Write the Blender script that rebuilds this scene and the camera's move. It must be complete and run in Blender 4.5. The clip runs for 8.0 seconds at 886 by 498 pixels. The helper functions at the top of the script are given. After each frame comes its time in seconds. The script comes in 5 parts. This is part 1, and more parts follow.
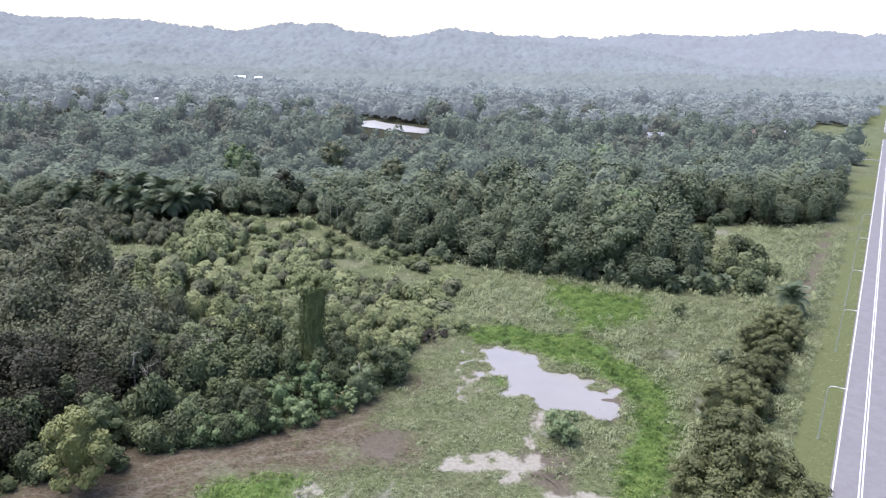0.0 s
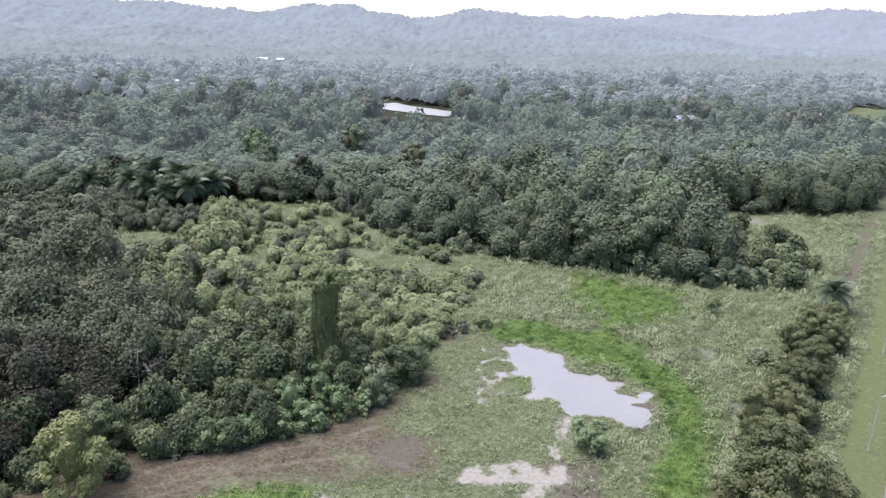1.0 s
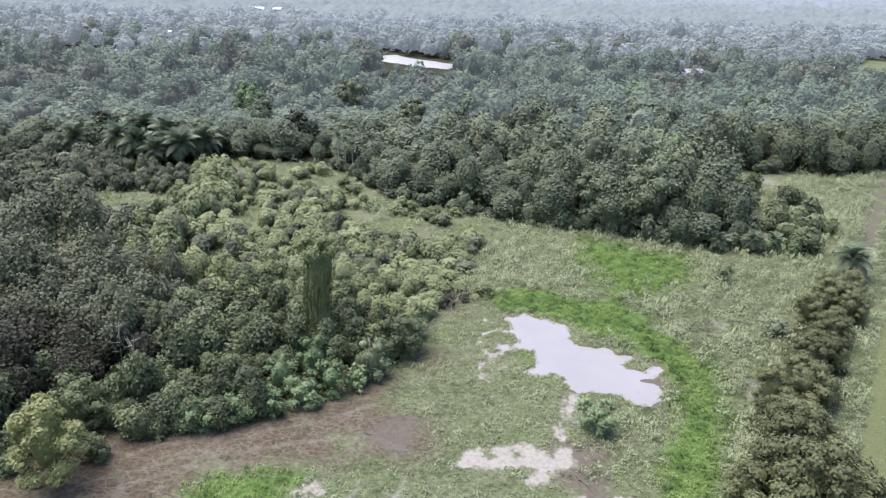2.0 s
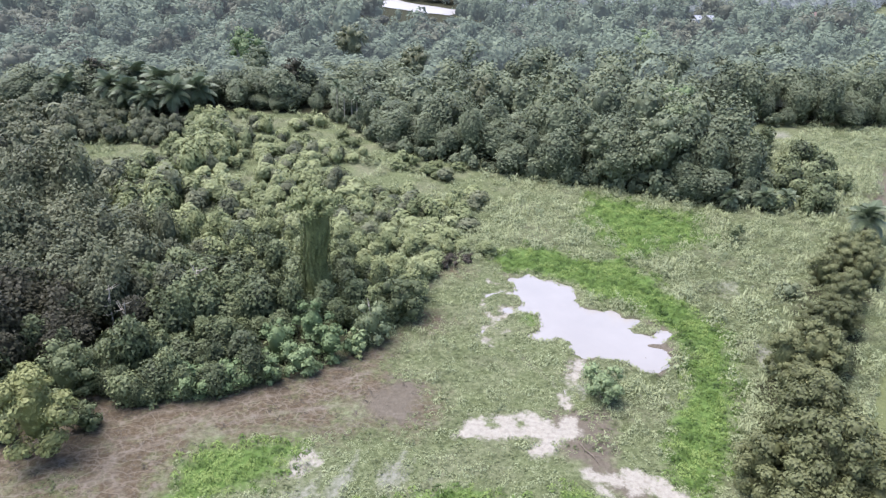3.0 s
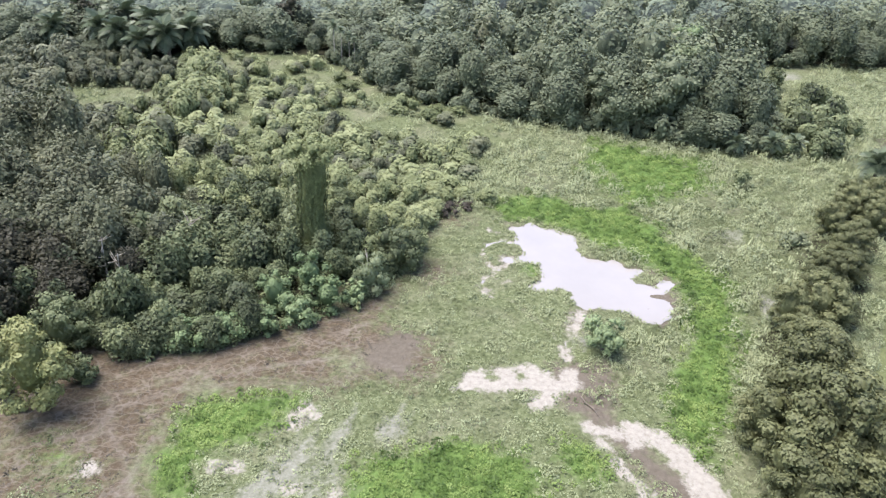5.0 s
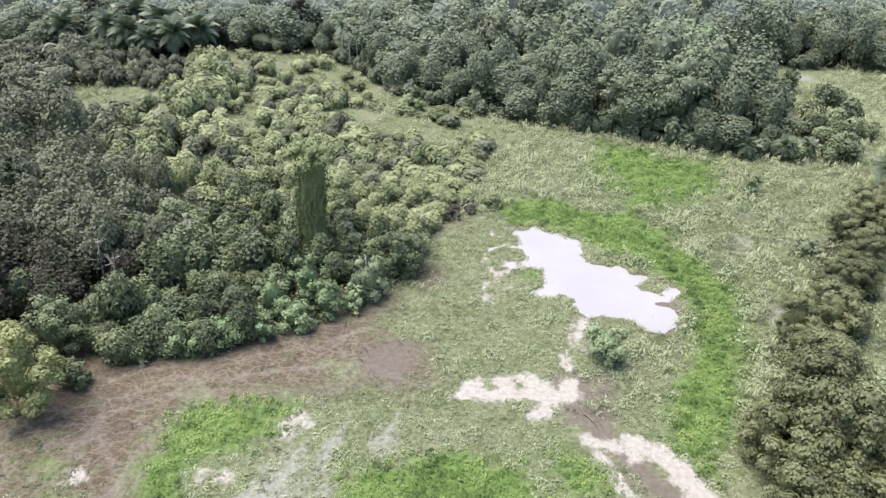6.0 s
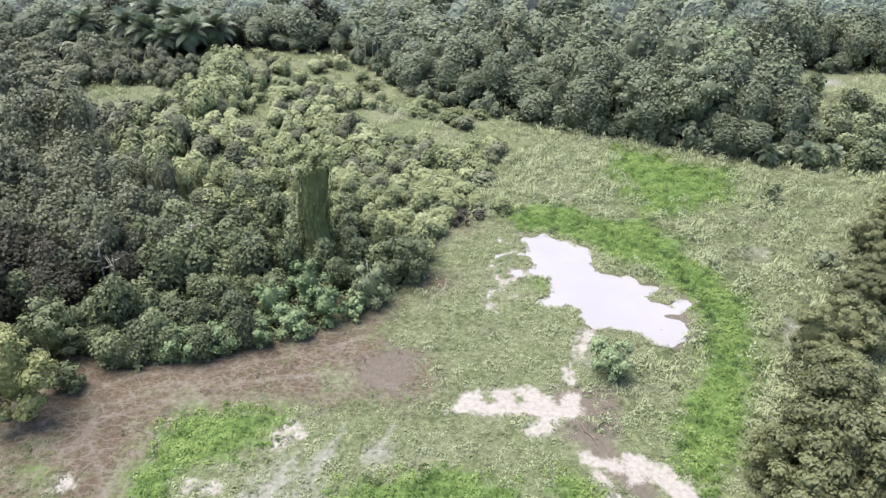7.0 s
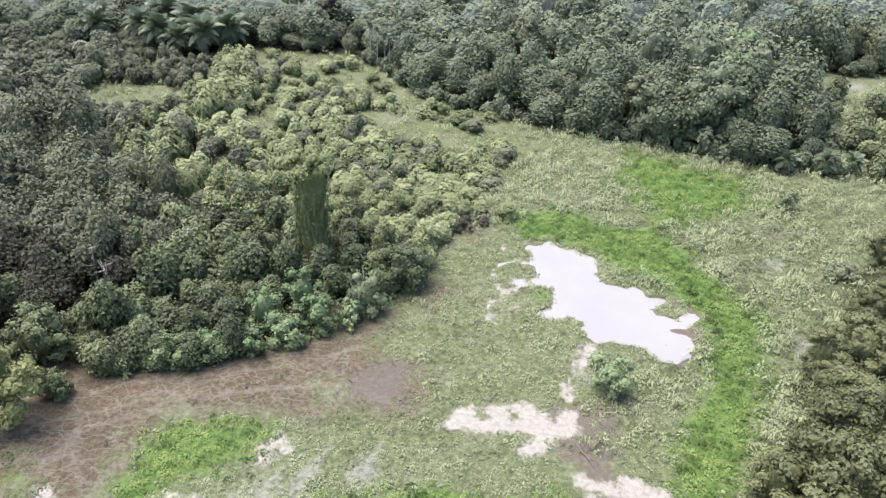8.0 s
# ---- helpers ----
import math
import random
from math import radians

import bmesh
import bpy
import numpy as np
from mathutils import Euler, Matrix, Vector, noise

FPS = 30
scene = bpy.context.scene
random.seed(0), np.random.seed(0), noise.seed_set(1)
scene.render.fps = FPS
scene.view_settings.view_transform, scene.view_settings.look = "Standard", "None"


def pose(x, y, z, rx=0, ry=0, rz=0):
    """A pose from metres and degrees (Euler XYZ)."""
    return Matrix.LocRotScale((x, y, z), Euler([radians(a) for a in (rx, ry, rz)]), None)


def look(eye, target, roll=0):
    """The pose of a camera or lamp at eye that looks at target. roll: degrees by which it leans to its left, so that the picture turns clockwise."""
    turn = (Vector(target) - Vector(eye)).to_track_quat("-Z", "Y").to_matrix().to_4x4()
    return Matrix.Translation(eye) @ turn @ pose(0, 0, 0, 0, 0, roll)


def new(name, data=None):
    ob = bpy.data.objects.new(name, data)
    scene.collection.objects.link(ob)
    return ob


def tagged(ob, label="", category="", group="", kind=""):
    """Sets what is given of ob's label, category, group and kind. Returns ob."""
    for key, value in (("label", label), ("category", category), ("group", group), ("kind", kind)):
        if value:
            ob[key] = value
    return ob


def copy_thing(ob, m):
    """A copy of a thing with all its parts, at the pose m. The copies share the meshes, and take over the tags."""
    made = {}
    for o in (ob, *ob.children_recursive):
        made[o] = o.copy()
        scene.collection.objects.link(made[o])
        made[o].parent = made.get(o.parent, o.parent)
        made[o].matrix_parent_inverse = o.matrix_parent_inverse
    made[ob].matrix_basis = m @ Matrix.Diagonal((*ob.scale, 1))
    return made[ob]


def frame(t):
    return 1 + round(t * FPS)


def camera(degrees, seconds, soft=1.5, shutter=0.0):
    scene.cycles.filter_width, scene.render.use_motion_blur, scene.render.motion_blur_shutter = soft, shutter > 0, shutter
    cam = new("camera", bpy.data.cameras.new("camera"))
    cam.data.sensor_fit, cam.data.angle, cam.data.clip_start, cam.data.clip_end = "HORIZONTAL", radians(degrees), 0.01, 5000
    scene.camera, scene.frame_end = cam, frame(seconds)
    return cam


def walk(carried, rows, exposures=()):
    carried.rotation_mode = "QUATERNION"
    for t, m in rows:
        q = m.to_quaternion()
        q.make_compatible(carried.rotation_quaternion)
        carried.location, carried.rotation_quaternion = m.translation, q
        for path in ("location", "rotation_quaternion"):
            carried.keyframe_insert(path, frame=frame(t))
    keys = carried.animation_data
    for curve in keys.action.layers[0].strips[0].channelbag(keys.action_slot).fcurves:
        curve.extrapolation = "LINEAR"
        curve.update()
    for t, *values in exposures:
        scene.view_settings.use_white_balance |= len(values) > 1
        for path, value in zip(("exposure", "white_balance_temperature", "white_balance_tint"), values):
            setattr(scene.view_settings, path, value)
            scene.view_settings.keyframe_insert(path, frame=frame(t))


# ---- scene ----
cam = camera(63.9, 8.0, soft=1.35)
PATH = [
    (0, (-0.014, 0.022, 64.926), (0.114, 1.938, 64.366), 1.7),
    (0.5, (0.501, 4.291, 64.777), (0.58, 6.209, 64.215), 1.6),
    (1, (0.847, 8.505, 64.572), (0.913, 10.409, 63.963), 1.5),
    (2.5, (1.418, 19.805, 64.291), (1.482, 21.64, 63.497), 1.7),
    (3, (1.347, 21.835, 64.259), (1.41, 23.639, 63.397), 1.8),
    (3.5, (1.199, 22.976, 64.205), (1.263, 24.747, 63.277), 1.9),
    (4, (1.077, 23.438, 64.18), (1.142, 25.174, 63.189), 1.9),
    (4.5, (1.179, 23.851, 64.197), (1.243, 25.58, 63.193), 1.8),
    (6, (3.883, 26.784, 64.065), (3.906, 28.51, 63.056), 1.6),
    (6.5, (5.302, 28.088, 64.015), (5.277, 29.813, 63.004), 1.5),
    (7, (6.906, 29.566, 63.966), (6.864, 31.29, 62.953), 1.4),
    (7.5, (8.444, 31.099, 63.905), (8.382, 32.821, 62.89), 1.3),
    (8, (10.196, 33.004, 63.811), (10.094, 34.724, 62.794), 1.2),
]
walk(cam, [(t, look(eye, target, roll)) for t, eye, target, roll in PATH], exposures=[(0, 1.27, 6450, 19), (1, 1.29, 6450, 19), (2.5, 1.55, 6440, 19), (4.5, 1.74, 6690, 18), (8, 1.78, 6720, 18)])

# ---- world, sun ----
SUN_HEIGHT, SUN_TURN = 70.0, -75.0          # degrees above the horizon; degrees to the left of straight ahead (+y)
world = bpy.data.worlds.new("overcast_sky")
scene.world = world
world.use_nodes = True
wn = world.node_tree.nodes
sky = wn.new("ShaderNodeTexSky")
sky.sky_type = "NISHITA"
sky.sun_disc = False
sky.sun_elevation = radians(SUN_HEIGHT)
sky.sun_rotation = radians(SUN_TURN)
sky.air_density, sky.dust_density, sky.ozone_density = 1.0, 0.6, 0.9
wn["Background"].inputs["Strength"].default_value = 0.125
world.node_tree.links.new(sky.outputs["Color"], wn["Background"].inputs["Color"])

lamp = bpy.data.lights.new("sun", "SUN")
lamp.energy, lamp.angle, lamp.color = 3.2, radians(50), (1.0, 0.985, 0.97)
sun = new("sun", lamp)
az = radians(SUN_TURN)
sun_way = Vector((math.sin(az) * math.cos(radians(SUN_HEIGHT)), math.cos(az) * math.cos(radians(SUN_HEIGHT)), math.sin(radians(SUN_HEIGHT))))
sun.matrix_world = look(sun_way * 300, (0, 0, 0))


# ---- materials ----
def material(name, rough=0.8, specular=0.3):
    m = bpy.data.materials.new(name)
    m.use_nodes = True
    p = m.node_tree.nodes["Principled BSDF"]
    p.inputs["Roughness"].default_value = rough
    p.inputs["Specular IOR Level"].default_value = specular
    return m, m.node_tree.nodes, m.node_tree.links, p


def math_node(nodes, links, op, a, b):
    n = nodes.new("ShaderNodeMath")
    n.operation = op
    for i, v in enumerate((a, b)):
        if isinstance(v, (int, float)):
            n.inputs[i].default_value = v
        else:
            links.new(v, n.inputs[i])
    return n.outputs[0]


def noise_node(nodes, links, scale, detail=4, rough=0.6, coords="Object"):
    tc = nodes.new("ShaderNodeTexCoord")
    n = nodes.new("ShaderNodeTexNoise")
    n.inputs["Scale"].default_value, n.inputs["Detail"].default_value, n.inputs["Roughness"].default_value = scale, detail, rough
    links.new(tc.outputs[coords], n.inputs["Vector"])
    return n.outputs[0]


def ramp_node(nodes, links, fac, stops):
    r = nodes.new("ShaderNodeValToRGB")
    while len(r.color_ramp.elements) < len(stops):
        r.color_ramp.elements.new(0.5)
    for e, (at, c) in zip(r.color_ramp.elements, stops):
        e.position, e.color = at, (*c, 1)
    links.new(fac, r.inputs[0])
    return r.outputs[0]


def mix_node(nodes, links, fac, a, b):
    m = nodes.new("ShaderNodeMix")
    m.data_type = "RGBA"
    for key, v in ((0, fac), (6, a), (7, b)):
        if isinstance(v, (int, float)):
            m.inputs[key].default_value = v
        elif isinstance(v, tuple):
            m.inputs[key].default_value = (*v, 1)
        else:
            links.new(v, m.inputs[key])
    return m.outputs[2]


def foliage(name, dark, mid, light, rough=0.6, through_light=0.07, noise_scale=0.5, vary=0.32, grain=0.55, air=0.0):
    """Leaves: colour varies leaf by leaf, plant by plant and in patches; air: haze painted as bluish glow."""
    m, nodes, links, p = material(name, rough, 0.22)
    geo, info, at = nodes.new("ShaderNodeNewGeometry"), nodes.new("ShaderNodeObjectInfo"), nodes.new("ShaderNodeAttribute")
    at.attribute_name = "tint"
    f = math_node(nodes, links, "MULTIPLY", geo.outputs["Random Per Island"], 0.12)
    f = math_node(nodes, links, "ADD", f, math_node(nodes, links, "MULTIPLY", info.outputs["Random"], vary))
    f = math_node(nodes, links, "ADD", f, math_node(nodes, links, "MULTIPLY", noise_node(nodes, links, noise_scale), 0.45))
    fine = noise_node(nodes, links, 30 * noise_scale ** 1.5, 3, 0.7)
    f = math_node(nodes, links, "ADD", f, math_node(nodes, links, "MULTIPLY", fine, grain))
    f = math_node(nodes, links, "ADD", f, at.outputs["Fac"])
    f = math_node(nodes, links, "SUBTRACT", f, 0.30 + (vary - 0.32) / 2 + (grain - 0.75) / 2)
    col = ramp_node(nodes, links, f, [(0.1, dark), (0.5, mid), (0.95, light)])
    links.new(col, p.inputs["Base Color"])
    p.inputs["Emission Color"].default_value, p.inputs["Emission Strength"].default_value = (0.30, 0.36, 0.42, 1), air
    bump = nodes.new("ShaderNodeBump")
    bump.inputs["Strength"].default_value, bump.inputs["Distance"].default_value = 0.3, 0.2
    links.new(fine, bump.inputs["Height"])
    links.new(bump.outputs[0], p.inputs["Normal"])
    tr, mx = nodes.new("ShaderNodeBsdfTranslucent"), nodes.new("ShaderNodeMixShader")
    links.new(col, tr.inputs["Color"])
    mx.inputs[0].default_value = through_light
    links.new(p.outputs[0], mx.inputs[1])
    links.new(tr.outputs[0], mx.inputs[2])
    links.new(mx.outputs[0], nodes["Material Output"].inputs["Surface"])
    return m


LEAF_SHRUB = foliage("vine_shrub_leaves", (0.016, 0.023, 0.012), (0.079, 0.098, 0.045), (0.154, 0.179, 0.086), vary=0.6)
LEAF_VINE = foliage("yellowish_vine_leaves", (0.057, 0.072, 0.027), (0.187, 0.214, 0.095), (0.262, 0.281, 0.144))
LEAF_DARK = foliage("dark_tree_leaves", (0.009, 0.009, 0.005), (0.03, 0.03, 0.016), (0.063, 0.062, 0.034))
LEAF_GREY = foliage("grey_green_scrub_leaves", (0.028, 0.034, 0.019), (0.086, 0.096, 0.052), (0.145, 0.154, 0.088))
LEAF_WOOD = foliage("forest_leaves", (0.034, 0.045, 0.026), (0.088, 0.107, 0.06), (0.14, 0.161, 0.091), grain=0.6)
LEAF_HEDGE = foliage("roadside_leaves", (0.022, 0.027, 0.009), (0.09, 0.099, 0.042), (0.189, 0.2, 0.092))
LEAF_YELLOW = foliage("yellow_green_leaves", (0.063, 0.073, 0.023), (0.158, 0.172, 0.063), (0.253, 0.26, 0.122))
LEAF_FRESH = foliage("fresh_green_leaves", (0.047, 0.076, 0.028), (0.123, 0.17, 0.076), (0.222, 0.27, 0.142))
LEAF_PALE = foliage("pale_drooping_leaves", (0.059, 0.079, 0.038), (0.126, 0.155, 0.079), (0.211, 0.239, 0.135))
LEAF_PALM = foliage("palm_fronds", (0.036, 0.052, 0.029), (0.088, 0.114, 0.065), (0.152, 0.179, 0.109), 0.45)
# woods further off carry painted haze: bluish emission, and paler leaves with distance
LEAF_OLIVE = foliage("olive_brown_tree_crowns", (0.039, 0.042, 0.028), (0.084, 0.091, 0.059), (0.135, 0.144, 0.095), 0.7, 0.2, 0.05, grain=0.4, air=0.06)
LEAF_MID = foliage("hazy_mid_woods", (0.039, 0.056, 0.034), (0.095, 0.125, 0.078), (0.14, 0.172, 0.108), 0.7, 0.2, 0.05, grain=0.4, air=0.075)
LEAF_MID_B = foliage("hazy_further_woods", (0.071, 0.083, 0.072), (0.122, 0.14, 0.121), (0.177, 0.197, 0.166), 0.8, 0.2, 0.04, grain=0.4, air=0.2)
LEAF_FAR = foliage("hazy_distant_woods", (0.079, 0.094, 0.089), (0.115, 0.133, 0.125), (0.158, 0.175, 0.159), 0.9, 0.2, 0.02, grain=0.4, air=0.24)


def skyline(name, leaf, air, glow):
    """Wooded skyline seen through miles of bright air: a backdrop with haze painted as glow."""
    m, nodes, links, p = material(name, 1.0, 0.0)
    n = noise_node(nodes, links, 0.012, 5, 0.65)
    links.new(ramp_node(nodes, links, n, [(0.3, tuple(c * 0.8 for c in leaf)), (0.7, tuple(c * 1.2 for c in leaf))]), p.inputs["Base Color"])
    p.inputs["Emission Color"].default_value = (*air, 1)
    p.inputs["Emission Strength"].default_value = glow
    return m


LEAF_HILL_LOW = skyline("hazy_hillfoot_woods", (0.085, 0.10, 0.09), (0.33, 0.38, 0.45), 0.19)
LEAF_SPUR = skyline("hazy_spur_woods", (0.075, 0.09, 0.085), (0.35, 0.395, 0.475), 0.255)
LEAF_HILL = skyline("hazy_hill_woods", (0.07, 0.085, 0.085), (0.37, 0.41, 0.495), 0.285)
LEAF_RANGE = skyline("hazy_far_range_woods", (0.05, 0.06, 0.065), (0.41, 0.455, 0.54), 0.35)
GRASS = foliage("swamp_grass_blades", (0.082, 0.099, 0.043), (0.177, 0.205, 0.104), (0.246, 0.278, 0.153), 0.6, 0.3, 0.15)
GRASS_LUSH = foliage("lush_grass_blades", (0.029, 0.057, 0.009), (0.09, 0.154, 0.033), (0.178, 0.246, 0.071), 0.55, 0.35, 0.15)
GRASS_DRY = foliage("dry_trampled_grass", (0.04, 0.035, 0.026), (0.072, 0.062, 0.047), (0.116, 0.102, 0.08), 0.8, 0.2, 0.2)


def plain(name, colour, rough=0.7, metallic=0.0, vary=0.25, scale=3.0, bump=0.0):
    m, nodes, links, p = material(name, rough, 0.4)
    p.inputs["Metallic"].default_value = metallic
    n = noise_node(nodes, links, scale, 6, 0.65)
    low = tuple(c * (1 - vary) for c in colour)
    high = tuple(min(1, c * (1 + vary)) for c in colour)
    links.new(ramp_node(nodes, links, n, [(0.3, low), (0.7, high)]), p.inputs["Base Color"])
    if bump:
        b = nodes.new("ShaderNodeBump")
        b.inputs["Strength"].default_value, b.inputs["Distance"].default_value = bump, 0.05
        links.new(n, b.inputs["Height"])
        links.new(b.outputs[0], p.inputs["Normal"])
    return m


BARK = plain("grey_brown_bark", (0.11, 0.09, 0.07), 0.9, 0, 0.4, 4.0, 0.5)
PALE_BARK = plain("pale_dead_bark", (0.26, 0.24, 0.20), 0.9, 0, 0.3, 5.0, 0.4)
ASPHALT = plain("sun_bleached_asphalt", (0.145, 0.14, 0.145), 0.85, 0, 0.12, 0.4, 0.2)
PAINT = plain("white_road_paint", (0.62, 0.62, 0.60), 0.6, 0, 0.12, 2.0)
STEEL = plain("galvanised_steel", (0.55, 0.56, 0.56), 0.45, 0.7, 0.1, 5.0)
WHITE_WALL = plain("white_house_wall", (0.5, 0.49, 0.47), 0.8, 0, 0.1, 0.7)
WOOD_WALL = plain("weathered_board_wall", (0.17, 0.13, 0.10), 0.85, 0, 0.25, 1.2)
ROOF = plain("corrugated_zinc_roof", (0.30, 0.31, 0.32), 0.4, 0.3, 0.15, 0.6)
ROOF_RED = plain("rusty_red_roof", (0.13, 0.08, 0.07), 0.6, 0.1, 0.25, 0.6)
GLASS_DARK = plain("dark_window_glass", (0.04, 0.05, 0.06), 0.1, 0, 0.1, 1.0)


def pale_water(name, colour, rough=0.06, specular=0.6):
    m, nodes, links, p = material(name, rough, specular)
    n = noise_node(nodes, links, 0.12, 5, 0.6)
    links.new(ramp_node(nodes, links, n, [(0.35, tuple(c * 0.9 for c in colour)), (0.7, colour)]), p.inputs["Base Color"])
    b = nodes.new("ShaderNodeBump")
    b.inputs["Strength"].default_value, b.inputs["Distance"].default_value = 0.03, 0.02
    links.new(noise_node(nodes, links, 2.5, 3, 0.5), b.inputs["Height"])
    links.new(b.outputs[0], p.inputs["Normal"])
    return m


# milky water, its base colour lightened for the white sky it mirrors
POND = pale_water("milky_pond_water", (0.24, 0.224, 0.203), 0.06, 0.9)
# light base colour stands in for the sky's reflection on the river
RIVER = pale_water("sky_pale_river_water", (0.42, 0.41, 0.395), 0.2, 0.4)


def ground_material():
    m, nodes, links, p = material("meadow_ground", 0.95, 0.1)

    def attr(name, sharp=3.0, breakup=0.5, scale=0.7):
        at = nodes.new("ShaderNodeAttribute")
        at.attribute_name = name
        n = noise_node(nodes, links, scale, 7, 0.7)
        f = math_node(nodes, links, "ADD", at.outputs["Fac"], math_node(nodes, links, "MULTIPLY", math_node(nodes, links, "SUBTRACT", n, 0.5), breakup * 2))
        f = math_node(nodes, links, "MULTIPLY", math_node(nodes, links, "SUBTRACT", f, 0.5), sharp)
        out = math_node(nodes, links, "ADD", f, 0.5)
        out.node.use_clamp = True
        return out

    fine, broad = noise_node(nodes, links, 1.6, 8, 0.75), noise_node(nodes, links, 0.09, 5, 0.6)
    base = ramp_node(nodes, links, fine, [(0.3, (0.028, 0.035, 0.014)), (0.5, (0.080, 0.096, 0.045)), (0.7, (0.164, 0.180, 0.099))])
    straw = ramp_node(nodes, links, fine, [(0.3, (0.073, 0.076, 0.044)), (0.7, (0.190, 0.187, 0.126))])
    spread = math_node(nodes, links, "MULTIPLY", math_node(nodes, links, "SUBTRACT", broad, 0.45), 3.0)
    spread.node.use_clamp = True
    col = mix_node(nodes, links, spread, base, straw)
    lush = ramp_node(nodes, links, fine, [(0.3, (0.044, 0.080, 0.019)), (0.7, (0.100, 0.156, 0.045))])
    col = mix_node(nodes, links, attr("lush", 2.0, 0.7, 0.5), col, lush)
    mown = ramp_node(nodes, links, fine, [(0.3, (0.065, 0.077, 0.033)), (0.7, (0.117, 0.131, 0.058))])
    col = mix_node(nodes, links, attr("mown", 4, 0.2), col, mown)
    soil = ramp_node(nodes, links, fine, [(0.3, (0.040, 0.030, 0.018)), (0.5, (0.070, 0.055, 0.036)), (0.7, (0.113, 0.089, 0.060))])
    worn = attr("soil", 1.6, 0.8)
    turf = noise_node(nodes, links, 0.33, 6, 0.7)
    turf = math_node(nodes, links, "MULTIPLY", math_node(nodes, links, "SUBTRACT", turf, 0.5), 5.0)
    turf.node.use_clamp = True
    soil = mix_node(nodes, links, math_node(nodes, links, "MULTIPLY", turf, 0.65), soil, base)
    tc, bend = nodes.new("ShaderNodeTexCoord"), nodes.new("ShaderNodeTexNoise")
    bend.inputs["Scale"].default_value, bend.inputs["Detail"].default_value = 0.35, 3
    links.new(tc.outputs["Object"], bend.inputs["Vector"])
    for size, strength in (((0.22, 0.5, 1), 0.55), ((0.55, 0.9, 1), 0.32)):
        stretch, cells = nodes.new("ShaderNodeVectorMath"), nodes.new("ShaderNodeTexVoronoi")
        stretch.operation, stretch.inputs[1].default_value = "MULTIPLY_ADD", size
        shift = nodes.new("ShaderNodeVectorMath")
        shift.operation = "SCALE"
        shift.inputs["Scale"].default_value = 1.6
        links.new(bend.outputs["Color"], shift.inputs[0])
        links.new(tc.outputs["Object"], stretch.inputs[0])
        links.new(shift.outputs[0], stretch.inputs[2])
        cells.feature, cells.inputs["Scale"].default_value = "DISTANCE_TO_EDGE", 1.0
        links.new(stretch.outputs[0], cells.inputs["Vector"])
        path = math_node(nodes, links, "SUBTRACT", 1.0, math_node(nodes, links, "MULTIPLY", cells.outputs["Distance"], 17.0))
        path.node.use_clamp = True
        soil = mix_node(nodes, links, math_node(nodes, links, "MULTIPLY", path, strength), soil, (0.155, 0.135, 0.11))
    col = mix_node(nodes, links, worn, col, soil)
    reed = ramp_node(nodes, links, fine, [(0.3, (0.099, 0.104, 0.072)), (0.7, (0.207, 0.207, 0.167))])
    col = mix_node(nodes, links, attr("bleach", 2.0, 0.6, 0.8), col, reed)
    mud = ramp_node(nodes, links, fine, [(0.25, (0.064, 0.054, 0.041)), (0.75, (0.123, 0.107, 0.082))])
    col = mix_node(nodes, links, attr("mud", 3, 0.5), col, mud)
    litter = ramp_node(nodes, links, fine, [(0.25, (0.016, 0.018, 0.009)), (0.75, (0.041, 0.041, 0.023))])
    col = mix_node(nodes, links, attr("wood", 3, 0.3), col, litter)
    pale = ramp_node(nodes, links, fine, [(0.3, (0.099, 0.086, 0.068)), (0.7, (0.18, 0.16, 0.131))])
    col = mix_node(nodes, links, math_node(nodes, links, "MULTIPLY", attr("trail", 1.6, 0.6, 1.2), 0.45), col, pale)
    sand = ramp_node(nodes, links, fine, [(0.25, (0.149, 0.135, 0.109)), (0.5, (0.235, 0.219, 0.184)), (0.75, (0.290, 0.279, 0.238))])
    col = mix_node(nodes, links, attr("sand", 5, 0.62, 0.6), col, sand)
    links.new(col, p.inputs["Base Color"])
    b = nodes.new("ShaderNodeBump")
    b.inputs["Strength"].default_value, b.inputs["Distance"].default_value = 0.8, 0.25
    links.new(fine, b.inputs["Height"])
    links.new(b.outputs[0], p.inputs["Normal"])
    return m


GROUND = ground_material()


# ---- mesh helpers ----
def tri_mesh(name, V, T, mat, tint=None, smooth=False, extra=None):
    """A mesh from arrays of vertices and triangles, with float attributes per vertex."""
    me = bpy.data.meshes.new(name)
    V, T = np.asarray(V, np.float32), np.asarray(T, np.int32)
    me.vertices.add(len(V))
    me.vertices.foreach_set("co", V.ravel())
    me.loops.add(T.size)
    me.loops.foreach_set("vertex_index", T.ravel())
    me.polygons.add(len(T))
    me.polygons.foreach_set("loop_start", np.arange(0, T.size, 3, dtype=np.int32))
    me.polygons.foreach_set("use_smooth", np.full(len(T), smooth or tint is not None))
    for key, values in {**({"tint": tint} if tint is not None else {}), **(extra or {})}.items():
        a = me.attributes.new(key, "FLOAT", "POINT")
        a.data.foreach_set("value", np.asarray(values, np.float32))
    me.update(calc_edges=True)
    me.materials.append(mat)
    return me


def join(pieces):
    """Many (V, T) into one."""
    V, T, n = [], [], 0
    for v, t in pieces:
        V.append(v)
        T.append(t + n)
        n += len(v)
    return np.concatenate(V), np.concatenate(T)


def part(name, me, parent, label="", m=None):
    ob = new(name, me)
    ob.parent = parent
    if m is not None:
        ob.matrix_basis = m
    return tagged(ob, label)


